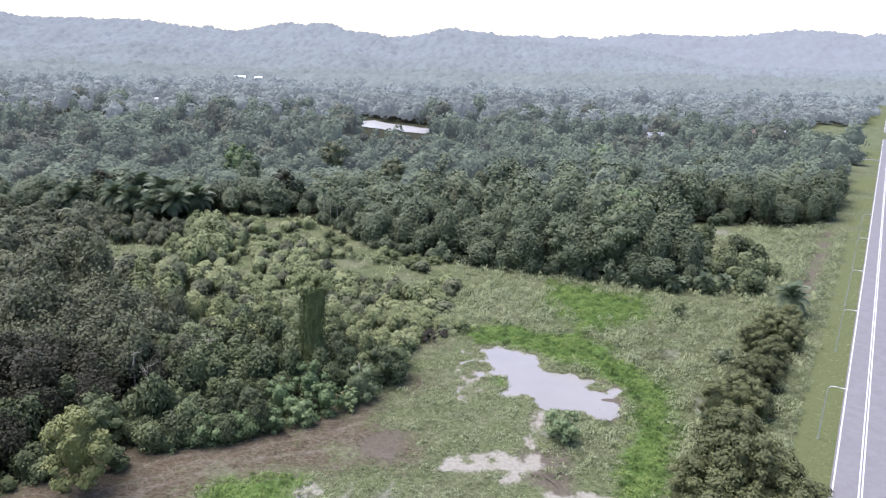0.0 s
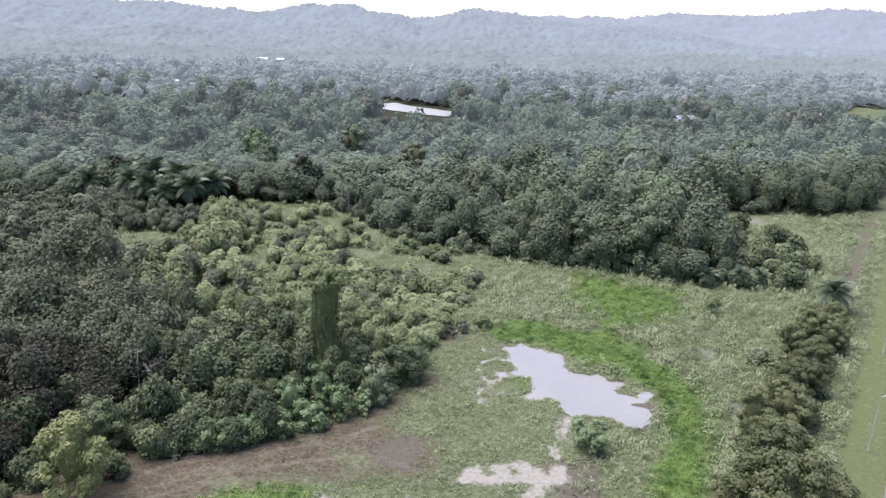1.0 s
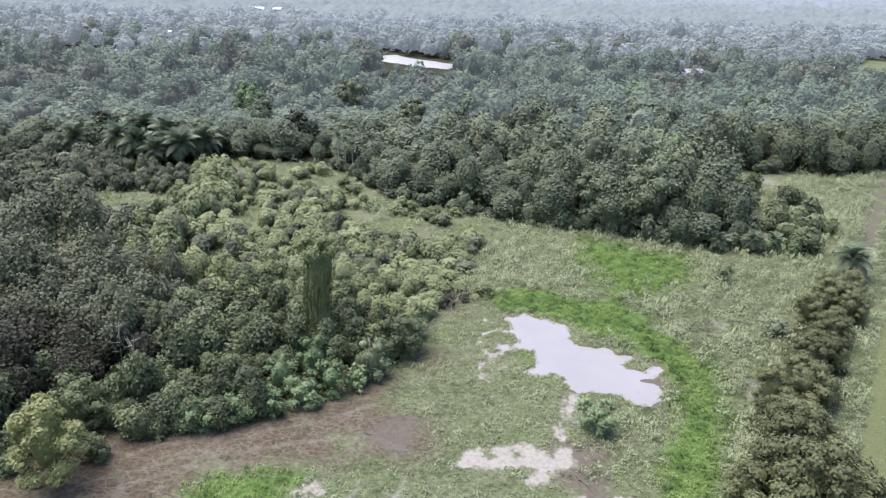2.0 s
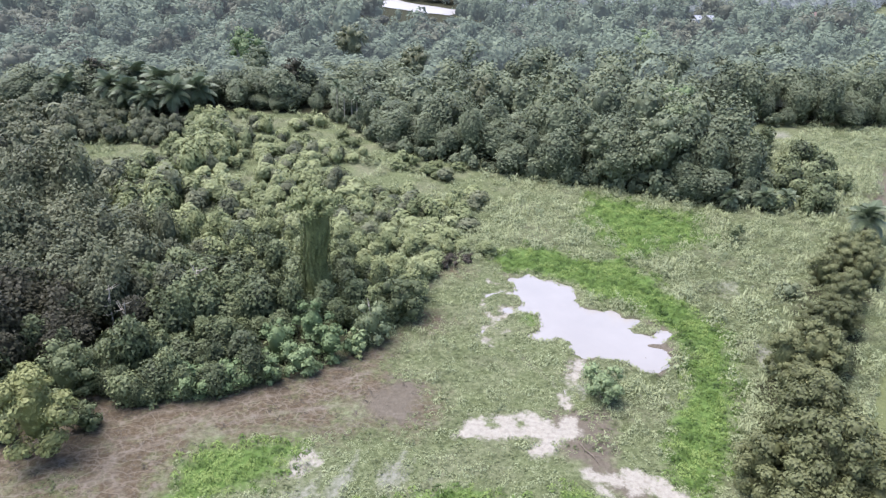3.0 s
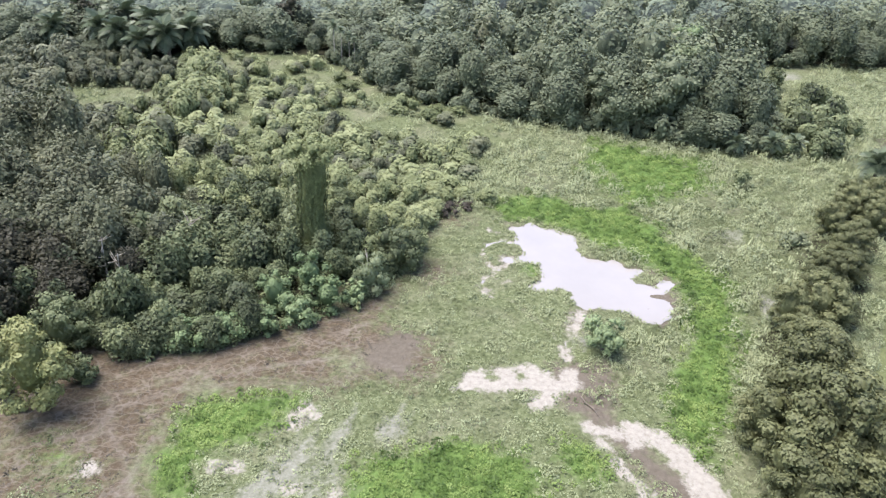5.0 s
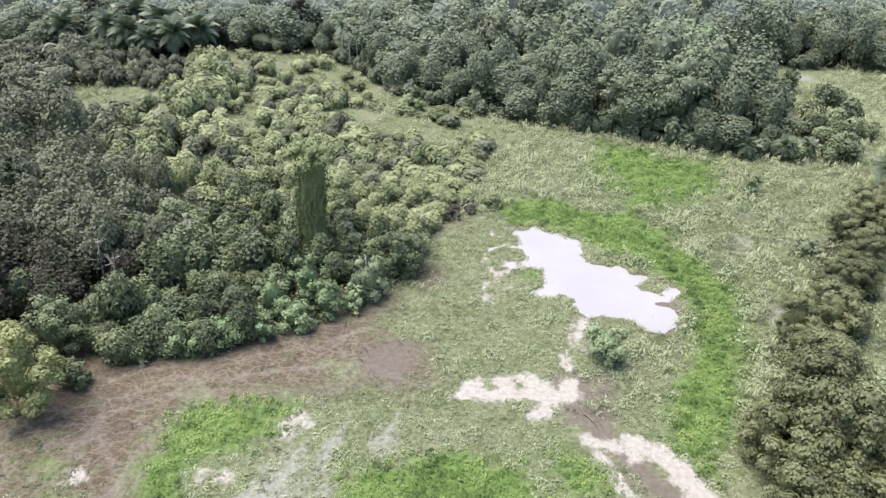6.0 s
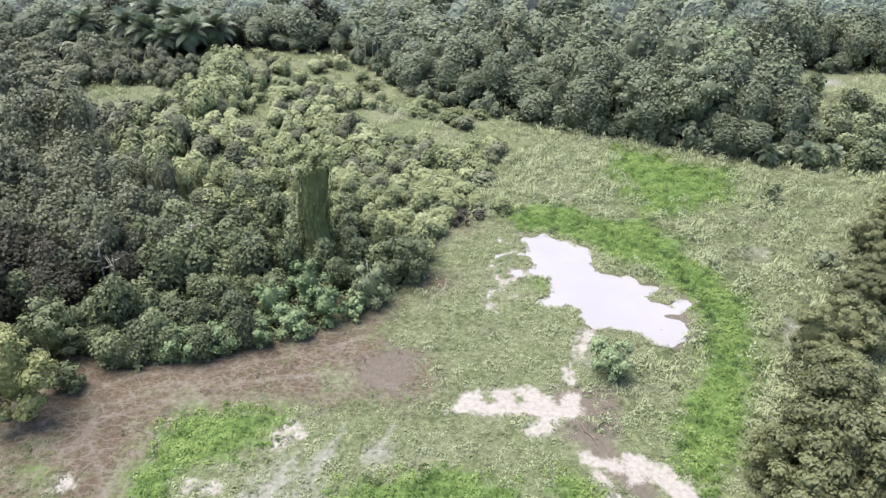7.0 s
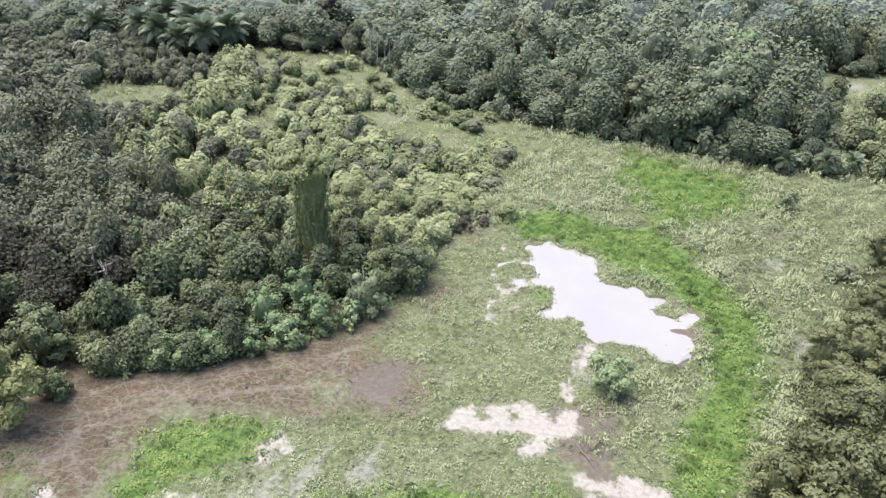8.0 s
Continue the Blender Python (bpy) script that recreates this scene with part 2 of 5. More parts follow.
def ball(level):
    bm = bmesh.new()
    bmesh.ops.create_icosphere(bm, subdivisions=level, radius=1)
    V = np.array([v.co[:] for v in bm.verts])
    T = np.array([[v.index for v in f.verts] for f in bm.faces])
    bm.free()
    return V, T


BALL = {1: ball(1), 2: ball(2), 3: ball(3)}


def tube(points, radii, sides=6):
    """A tapered tube along points."""
    P = np.asarray(points, float)
    V = []
    for i, p in enumerate(P):
        d = P[min(i + 1, len(P) - 1)] - P[max(i - 1, 0)]
        d = d / np.linalg.norm(d)
        a = np.cross(d, (0, 0, 1) if abs(d[2]) < 0.9 else (1, 0, 0))
        a = a / np.linalg.norm(a)
        b = np.cross(d, a)
        for k in range(sides):
            w = 2 * math.pi * k / sides
            V.append(p + radii[i] * (a * math.cos(w) + b * math.sin(w)))
    T = []
    for i in range(len(P) - 1):
        for k in range(sides):
            q = [i * sides + k, i * sides + (k + 1) % sides, (i + 1) * sides + (k + 1) % sides, (i + 1) * sides + k]
            T += [[q[0], q[1], q[2]], [q[0], q[2], q[3]]]
    n = len(V)
    V += [P[0], P[-1]]
    e = (len(P) - 1) * sides
    for k in range(sides):
        T += [[n, (k + 1) % sides, k], [n + 1, e + k, e + (k + 1) % sides]]
    return np.array(V), np.array(T)


def box(x0, x1, y0, y1, z0, z1):
    V = np.array([[x, y, z] for z in (z0, z1) for y in (y0, y1) for x in (x0, x1)], float)
    Q = [(0, 2, 3, 1), (4, 5, 7, 6), (0, 1, 5, 4), (2, 6, 7, 3), (0, 4, 6, 2), (1, 3, 7, 5)]
    return V, np.array([t for a, b, c, d in Q for t in ((a, b, c), (a, c, d))])


def unit(v):
    return v / np.maximum(np.linalg.norm(v, axis=-1, keepdims=True), 1e-9)


def leaves_at(rng, P, N, length, slim=0.5, sag=0.0, plain_shape=False):
    """Kite-shaped sprays of leaves, slightly folded, at places P facing along N; plain_shape: triangles, for far trees."""
    n = len(P)
    t = unit(np.cross(N, unit(rng.normal(size=(n, 3)))))
    t[:, 2] -= sag
    t = unit(t)
    s = unit(np.cross(N, t))
    L = (length * rng.uniform(0.65, 1.35, n))[:, None]
    W = L * slim
    fold = N * L * 0.12
    if plain_shape:
        V = np.stack([P - t * L * 0.5, P + t * L * 0.35 + s * W * 0.6, P + t * L * 0.35 - s * W * 0.6], 1).reshape(-1, 3)
        return V, np.arange(3 * n).reshape(-1, 3)
    V = np.stack([P - t * L * 0.5, P - t * L * 0.02 + s * W * 0.5 + fold, P + t * L * 0.5, P - t * L * 0.02 - s * W * 0.5 + fold], 1).reshape(-1, 3)
    k = np.arange(n)[:, None] * 4
    T = np.concatenate([k + np.array([0, 1, 2]), k + np.array([0, 2, 3])])
    return V, T


def crown(rng, radius, low, high, lobes, leaves, leaf, core=1, shell=0.72, lobe=(0.28, 0.42), sag=0.0, spread=0.3, skirt=0.55, far=False, body=0.7):
    """A crown of ragged leafy lobes on an ellipsoid from height low to high; skirt: how far down its sides the lobes
    go.
    The third array paints shade into the colour of the inner cores."""
    mid, half = (low + high) / 2, (high - low) / 2
    BV, BT = BALL[2] if leaves > 300 else BALL[1]
    inner = BV * np.array([radius * 0.5, radius * 0.5, half * 0.62]) * rng.uniform(0.85, 1.12, (len(BV), 1)) + np.array([0, 0, mid])
    n = leaves // 6 if leaves > 300 else 0
    D = unit(rng.normal(size=(n, 3)) + np.array([0, 0, 0.3]))
    P = D * np.array([radius * 0.54, radius * 0.54, half * 0.68]) * rng.uniform(0.85, 1.2, (n, 1)) + np.array([0, 0, mid])
    cover = leaves_at(rng, P, unit(D + rng.normal(size=(n, 3)) * spread), leaf * 1.25, 0.72, sag)
    n0 = len(inner)
    pieces = [(np.concatenate([inner, cover[0]]), np.concatenate([BT, cover[1] + n0]))]
    BV, BT = BALL[core]
    for i in range(lobes):
        w = 2.4 * i + rng.uniform(-0.7, 0.7)
        dz = 1 - (1 + skirt) * (i + rng.uniform(0.0, 1.0)) / lobes
        ring = math.sqrt(max(0.0, 1 - dz * dz))
        r = rng.uniform(lobe[0] * 0.75, lobe[1] * 1.12) * radius
        out = shell * rng.uniform(0.8, 1.2)
        c = np.array([math.cos(w) * ring * radius * out, math.sin(w) * ring * radius * out, mid + dz * (half - r * 0.6) * rng.uniform(0.85, 1.12)])
        squash = np.array([rng.uniform(0.85, 1.2), rng.uniform(0.85, 1.2), rng.uniform(0.55, 0.95)])
        pieces.append((c + BV * r * body * squash * rng.uniform(0.8, 1.12, (len(BV), 1)), BT))
        n = max(3, int(leaves / lobes * (2 * r / radius / (lobe[0] + lobe[1])) ** 2))
        D = unit(rng.normal(size=(n, 3)) + 0.5 * unit(np.array([math.cos(w) * ring, math.sin(w) * ring, dz + 0.45])))
        P = c + D * r * squash * rng.uniform(0.78, 1.14, (n, 1))
        N = unit(D + rng.normal(size=(n, 3)) * spread + np.array([0, 0, 0.25]))
        pieces.append(leaves_at(rng, P, N, leaf, 0.72, sag, far))
    V, T = join(pieces)
    core_shade = np.concatenate([np.full(len(p[0]), -0.08 if k == 0 or k % 2 else 0.0) for k, p in enumerate(pieces)])
    return V, T, core_shade


def canopy(rng, radius, low, high, bumps=9, sprays=190, leaf=1.3, far=True, level=2, deep=0.55, jitter=0.2, loose=0.1):
    """A rounded lumpy crown under a coat of sprays of leaves; deep: how far its hollows go in.
    The third array darkens the core, as painted shade between the leaves."""
    BV, BT = BALL[level]
    C = unit(rng.normal(size=(bumps, 3)) + np.array([0, 0, 0.35]))
    big = rng.uniform(0.4, 1.0, bumps) * (1.16 - deep)
    size = np.array([radius * rng.uniform(0.85, 1.1), radius * rng.uniform(0.85, 1.1), (high - low) / 2])
    at = np.array([0, 0, (low + high) / 2])

    def reach(D):
        return deep + (np.clip((D @ C.T - 0.55) / 0.45, 0, 1) * big).max(1)
    V = BV * reach(BV)[:, None] * 0.78 * size + at
    E = unit(rng.normal(size=(sprays, 3)) + np.array([0, 0, 0.45]))
    P = E * (reach(E) * rng.uniform(1 - loose, 1 + loose, sprays))[:, None] * size + at
    V, T = join([(V, BT), leaves_at(rng, P, unit(E + rng.normal(size=E.shape) * jitter + np.array([0, 0, 0.2])), leaf, 0.95, plain_shape=far)])
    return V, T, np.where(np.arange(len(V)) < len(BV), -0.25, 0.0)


def trunk(rng, height, r, limbs, reach, sides=6):
    bend = rng.uniform(-0.05, 0.05, 2) * height
    P = [np.array([bend[0] * f * f, bend[1] * f * f, height * f]) for f in (0, 0.25, 0.5, 0.75, 1)]
    pieces = [tube(P, [r * 1.3, r, r * 0.85, r * 0.65, r * 0.4], sides)]
    for i in range(limbs):
        w = 2 * math.pi * (i + rng.uniform(-0.3, 0.3)) / max(limbs, 1)
        z = height * rng.uniform(0.45, 0.9)
        a = np.array([bend[0] * (z / height) ** 2, bend[1] * (z / height) ** 2, z])
        e = a + np.array([math.cos(w) * reach, math.sin(w) * reach, reach * rng.uniform(0.5, 1.0)])
        pieces.append(tube([a, (a + e) / 2 + np.array([0, 0, -0.08 * reach]), e], [r * 0.5, r * 0.35, r * 0.15], 5))
    return join(pieces)


def value_noise(x, y, scale, seed=0):
    """Smooth noise in -1..1 on arrays."""
    x, y = np.asarray(x, float) / scale, np.asarray(y, float) / scale
    i, j = np.floor(x), np.floor(y)
    f, g = x - i, y - j
    f, g = f * f * (3 - 2 * f), g * g * (3 - 2 * g)

    def h(a, b):
        v = np.sin(a * 127.1 + b * 311.7 + seed * 74.7) * 43758.5453
        return (v - np.floor(v)) * 2 - 1
    return (h(i, j) * (1 - f) + h(i + 1, j) * f) * (1 - g) + (h(i, j + 1) * (1 - f) + h(i + 1, j + 1) * f) * g


def fractal(x, y, scale, seed=0, octaves=3):
    return sum(value_noise(x, y, scale / 2 ** k, seed + 9 * k) / 2 ** k for k in range(octaves))


def inside(x, y, corners):
    """Signed distance to an outline, positive inside."""
    x, y = np.asarray(x, float), np.asarray(y, float)
    C = np.array(corners, float)
    d = np.full(x.shape, 1e9)
    odd = np.zeros(x.shape, bool)
    for (ax, ay), (bx, by) in zip(C, np.roll(C, -1, 0)):
        ex, ey = bx - ax, by - ay
        k = np.clip(((x - ax) * ex + (y - ay) * ey) / (ex * ex + ey * ey), 0, 1)
        d = np.minimum(d, np.hypot(x - ax - k * ex, y - ay - k * ey))
        cross = (ay > y) != (by > y)
        odd ^= cross & (x < ex * (y - ay) / (ey if ey else 1e-9) + ax)
    return np.where(odd, d, -d)


def along_line(x, y, points, r):
    """Signed distance to a strip of half width r along points, positive inside."""
    d = np.full(np.shape(x), 1e9)
    for (ax, ay), (bx, by) in zip(points, points[1:]):
        ex, ey = bx - ax, by - ay
        k = np.clip(((x - ax) * ex + (y - ay) * ey) / (ex * ex + ey * ey), 0, 1)
        d = np.minimum(d, np.hypot(x - ax - k * ex, y - ay - k * ey))
    return r - d


def spots(x, y, where):
    """The same for round patches (x, y, radius)."""
    return np.max([r - np.hypot(x - a, y - b) for a, b, r in where], axis=0)


# ---- the plan ----
ROAD_O, ROAD_D, ROAD_N = np.array([66.5, 90.0]), np.array([0.5727, 0.8198]), np.array([0.8198, -0.5727])
ROAD_WIDTH = 7.7


def road_coords(x, y):
    """Along the road, and across it from its near edge (to the right positive)."""
    return (x - ROAD_O[0]) * ROAD_D[0] + (y - ROAD_O[1]) * ROAD_D[1], (x - ROAD_O[0]) * ROAD_N[0] + (y - ROAD_O[1]) * ROAD_N[1]


POND_LINE = [(17.9, 145.4), (20.2, 143.6), (22.6, 145.3), (24.3, 143.3), (27.2, 143.2), (28.6, 141.6), (31.3, 140.6), (30.6, 135.3), (31.2, 132.8), (34.6, 131.9), (36, 133.8), (37, 131.4), (38.5, 129.5), (41.1, 128.1), (43.4, 125.6), (44.7, 124.2), (43.3, 121.6), (43.3, 119.1), (41.9, 116.1), (40.5, 114.3), (38.7, 112.7), (37, 113.2), (34.8, 114.8), (34.3, 115.9), (32.5, 116.8), (29.9, 117.2), (28.7, 115.9), (27, 116.4), (26.3, 117.6), (26.1, 121.2), (24.3, 122), (21, 121.6), (18.8, 123.1), (20.9, 124.6), (22.3, 127.3), (22.2, 130.1), (19.8, 131), (17.3, 130.9), (19.6, 133.6), (20.4, 136), (19.1, 138.1), (18.8, 140.9), (18, 143.1)]
DIRT_LINE = [(-2, 123), (-12, 116), (-20, 112), (-32, 108.5), (-43, 110), (-49, 107), (-56, 96), (-62, 76), (-62, 70), (-25, 70), (-29.4, 84), (-29.4, 92), (-26, 96.5), (-14, 97), (-6, 98), (0, 101.5), (3, 104), (0, 109), (-4, 113)]
OLIVE_PATCH = [(-45.4, 88.2), (-43.4, 89.4), (-40.9, 89.9), (-37.8, 87.7), (-35.4, 84.1), (-33.5, 81.6), (-31.5, 76), (-32, 70), (-43, 70), (-42.5, 80)]
SAND_LINE = [(6.1, 97.3), (8.6, 100.9), (11.4, 101.3), (13.8, 101.7), (17.1, 102.8), (18.9, 101.3), (20, 100.4), (23, 101.7), (22.9, 98.1), (20.9, 96.5), (19.4, 94.3), (16.7, 93.4), (16, 95.4), (17.4, 96.1), (16.9, 97.6), (13.4, 97.4), (11, 96.9)]
LUSH_EAST = [(15.5, 152.7), (25.4, 157.5), (34.8, 150.8), (43.1, 152.1), (46.1, 142.1), (48.2, 134.7), (51.2, 128.3), (54.3, 123.5), (51.6, 114.5), (46.6, 103.2), (42.7, 96), (37.6, 86.7), (34.9, 85.3), (32.9, 90.1), (35.4, 96), (39.8, 103.2), (42.6, 109.9), (45, 120.7), (44, 127.8), (39.3, 132.5), (34, 136.4), (28.9, 143.4), (18.3, 146.4)]
LUSH_NORTH = [(42.3, 188.5), (53.7, 183.5), (66.2, 175.5), (64.4, 163.1), (52.7, 157.1), (44.5, 152.9), (39.5, 162.2)]
LUSH_SOUTH = [(-6, 76), (-6, 79.6), (-5.7, 83), (-2.8, 85.6), (2.6, 86.6), (6.1, 88.7), (9.5, 86.8), (14.2, 85.7), (16.3, 83), (15.5, 78), (12, 70), (0, 70)]
LUSH_WEST = [(-27.4, 79.5), (-29.1, 85.5), (-28.8, 88.7), (-28.4, 92.7), (-27.4, 95.4), (-17, 96.4), (-14, 95), (-14.8, 91.3), (-17.6, 87.6), (-21.8, 86), (-23.6, 84.4), (-24.4, 79.5)]
LUSH_SPOTS = [(-39.6, 86, 2.0), (-36.5, 79, 1.6), (21, 84.5, 2.4), (20.5, 128, 1.6)]
WOOD_WEST = [(-53, 96), (-48.5, 105), (-44.5, 107.8), (-41.5, 103.6), (-36.5, 102.6), (-32, 104.4), (-24, 107), (-15, 111.6), (-8.4, 118), (-1.6, 124), (1, 135), (7, 152), (15, 172), (16, 190), (4, 204), (-10, 215), (-27, 233), (-46, 243), (-70, 246), (-95, 249), (-150, 252), (-190, 220), (-130, 120), (-90, 80), (-62, 88)]
BACK_EDGE = ([-400, -140, -90, -75, -58, -35, -24, -6, 16, 34, 50, 63, 77, 86, 92, 100, 108, 166, 230, 600], [262, 258, 254, 259, 264, 259, 249, 220, 208, 200, 193, 187, 182, 181, 200, 230, 259, 257, 340, 700])


TRAILS = [[(-40, 98), (-37, 93), (-36, 89), (-32, 84), (-31, 74)], [(-24, 98), (-29, 92), (-31, 85), (-30, 74)], [(-15, 98.5), (-24, 98), (-30, 97), (-37, 93)], [(-20, 106), (-28, 101), (-35, 99)], [(-12, 110), (-6, 104), (2, 100), (8, 99)], [(12, 122), (17, 118), (22, 109)], [(-27, 104), (-30, 97)], [(-45, 97), (-36, 101.5), (-26, 104), (-14, 107.5), (-6, 112)], [(-47, 90), (-40, 95), (-30, 99.5), (-18, 102), (-9, 104)], [(-43, 79), (-38, 88), (-37, 95)], [(-52, 84), (-42, 88), (-36, 89)], [(-33, 106), (-28, 101), (-26, 97)]]


def meadow_in_wood(x, y):
    """Small open places in the western scrub, positive inside."""
    return np.maximum(inside(x, y, [(-99, 203), (-98, 222), (-80, 224), (-72, 210), (-78, 202)]), np.maximum(along_line(x, y, [(-20, 203), (0, 193), (14, 187)], 6.5), inside(x, y, [(-88, 250), (-66, 246), (-56, 234), (-24, 222), (-16, 236), (-30, 258), (-88, 264)])))


def scrub_gap(x, y):
    """Grassy gaps in the north of the scrub."""
    return (meadow_in_wood(x, y) > 0) | ((y > 165) & (value_noise(x, y, 9, 43) > np.interp(y, [165, 235], [0.65, 0.3])) & (x > -95))


def back_wood(x, y):
    a, o = road_coords(x, y)
    ok = (y > np.interp(x, *BACK_EDGE)) & ((o < -15.5 + 3 * value_noise(a, 0 * a, 30, 5)) | (o > 34))
    ok &= ~((a > 455) & (a < 640) & (o > -55) & (o < 10))
    ok &= ~((along_line(x, y, RIVER_LINE, 24) > 0) | (inside(x, y, [(-24, 486), (20, 486), (34, 520), (0, 540), (-36, 570)]) > 0) | (along_line(x, y, RIVER_WEST, 14) > 0) | (inside(x, y, [(-345, 530), (-225, 536), (-215, 580), (-340, 570)]) > 0))
    return ok


RIVER_LINE = [(-34, 590), (-16, 566), (2, 546), (18, 533), (24, 530)]
RIVER_WEST = [(-330, 566), (-290, 572), (-225, 585)]


def river_area(x, y):
    return np.maximum(inside(x, y, [(-22, 462), (14, 462), (22, 500), (40, 520), (30, 560), (-10, 600), (-45, 600)]), inside(x, y, [(-330, 545), (-235, 545), (-232, 592), (-325, 582)]))


def ground_height(x, y):
    z = 0.07 * value_noise(x, y, 2.3, 1) + 0.12 * value_noise(x, y, 9, 2) + 0.15
    a, o = road_coords(x, y)
    lumpy = np.clip((x - 26) / 16, 0, 1) * np.clip((y - 92) / 12, 0, 1)
    lumpy = np.maximum(lumpy, np.clip((y - 146) / 8, 0, 1)) * np.clip((215 - y) / 20, 0, 1)
    z = z + lumpy * 0.75 * np.clip(value_noise(x + 1.5 * value_noise(x, y, 6, 4), 1.5 * y, 2.7, 6), 0, 1)
    z = np.where((o > -7) & (o < 15), 0.02, z)
    z = z - 0.9 * np.clip(1 - np.abs(o + 13.2) / 3.5, 0, 1) * ((a > 95) & (a < 240))
    p = np.maximum(pond_depth(x, y), pools(x, y))
    z = z - 0.55 * np.clip(p / 1.6 + 0.25, 0, 1)
    return z


def pond_depth(x, y):
    d = inside(x, y, POND_LINE) + 0.45 * fractal(x, y, 2.6, 11) + 0.3 * value_noise(x, y, 0.9, 13) + 0.15
    return np.minimum(d, -spots(x, y, [(40.2, 125.6, 1.9), (38.6, 125.2, 1.1)]) + 0.4 * value_noise(x, y, 1.2, 17))


RINGS = [[(18.5, 138), (16.8, 138.2), (13.7, 136.9), (12.5, 133.8), (12.7, 130.4), (14.6, 128.6), (16.1, 129.4), (17.5, 130.5)], [(16.6, 129), (14.5, 127.5), (13.8, 125.6), (15.1, 123.9), (16.6, 124.5)],
         [(14.3, 127.5), (12.5, 125.3), (11.5, 123), (12.5, 120.6), (13.5, 119.8)], [(14.6, 141.7), (16.3, 140.8)], [(16.8, 138.2), (20, 137.1)]]
OUTLET = [(26.9, 115.6), (25.4, 111.8), (24, 109.3), (22.9, 106.9), (23, 104)]


def pools(x, y):
    """Shallow flooded hoof trails and puddles west of the pond."""
    d = np.max([along_line(x, y, r, 0.25) for r in RINGS], axis=0)
    d = np.maximum(d, along_line(x, y, OUTLET, 0.45))
    d = np.maximum(d, spots(x, y, [(1.3, 143.1, 1.1), (17, 131.4, 1.0), (13.2, 121, 0.7)]))
    return d + 0.35 * fractal(x, y, 1.6, 21)


# ---- ground: one sheet to the horizon ----
def axis(lo, hi, step, grow, far):
    mid = list(np.arange(lo, hi, step))
    out, s, v = [], step, hi
    while v < far:
        out.append(v)
        s = min(s * grow, 130)
        v += s
    back, s, v = [], step, lo
    while v > -far:
        s = min(s * grow, 130)
        v -= s
        back.append(v)
    return np.array(back[::-1] + mid + out)


def bleached(x, y):
    """Streaks of bleached flattened reed, positive inside."""
    d = np.maximum(inside(x, y, [(-22, 78), (-16, 90), (-6, 94), (8, 93), (6, 88), (-5, 86), (-8, 74)]), spots(x, y, [(27, 108, 4.5), (35, 108, 4), (58, 118, 5), (118, 250, 9), (60, 140, 5)]))
    return d - 3.8 + 4 * fractal(x * 2.2 - y * 0.6, y * 0.45, 5, 61)


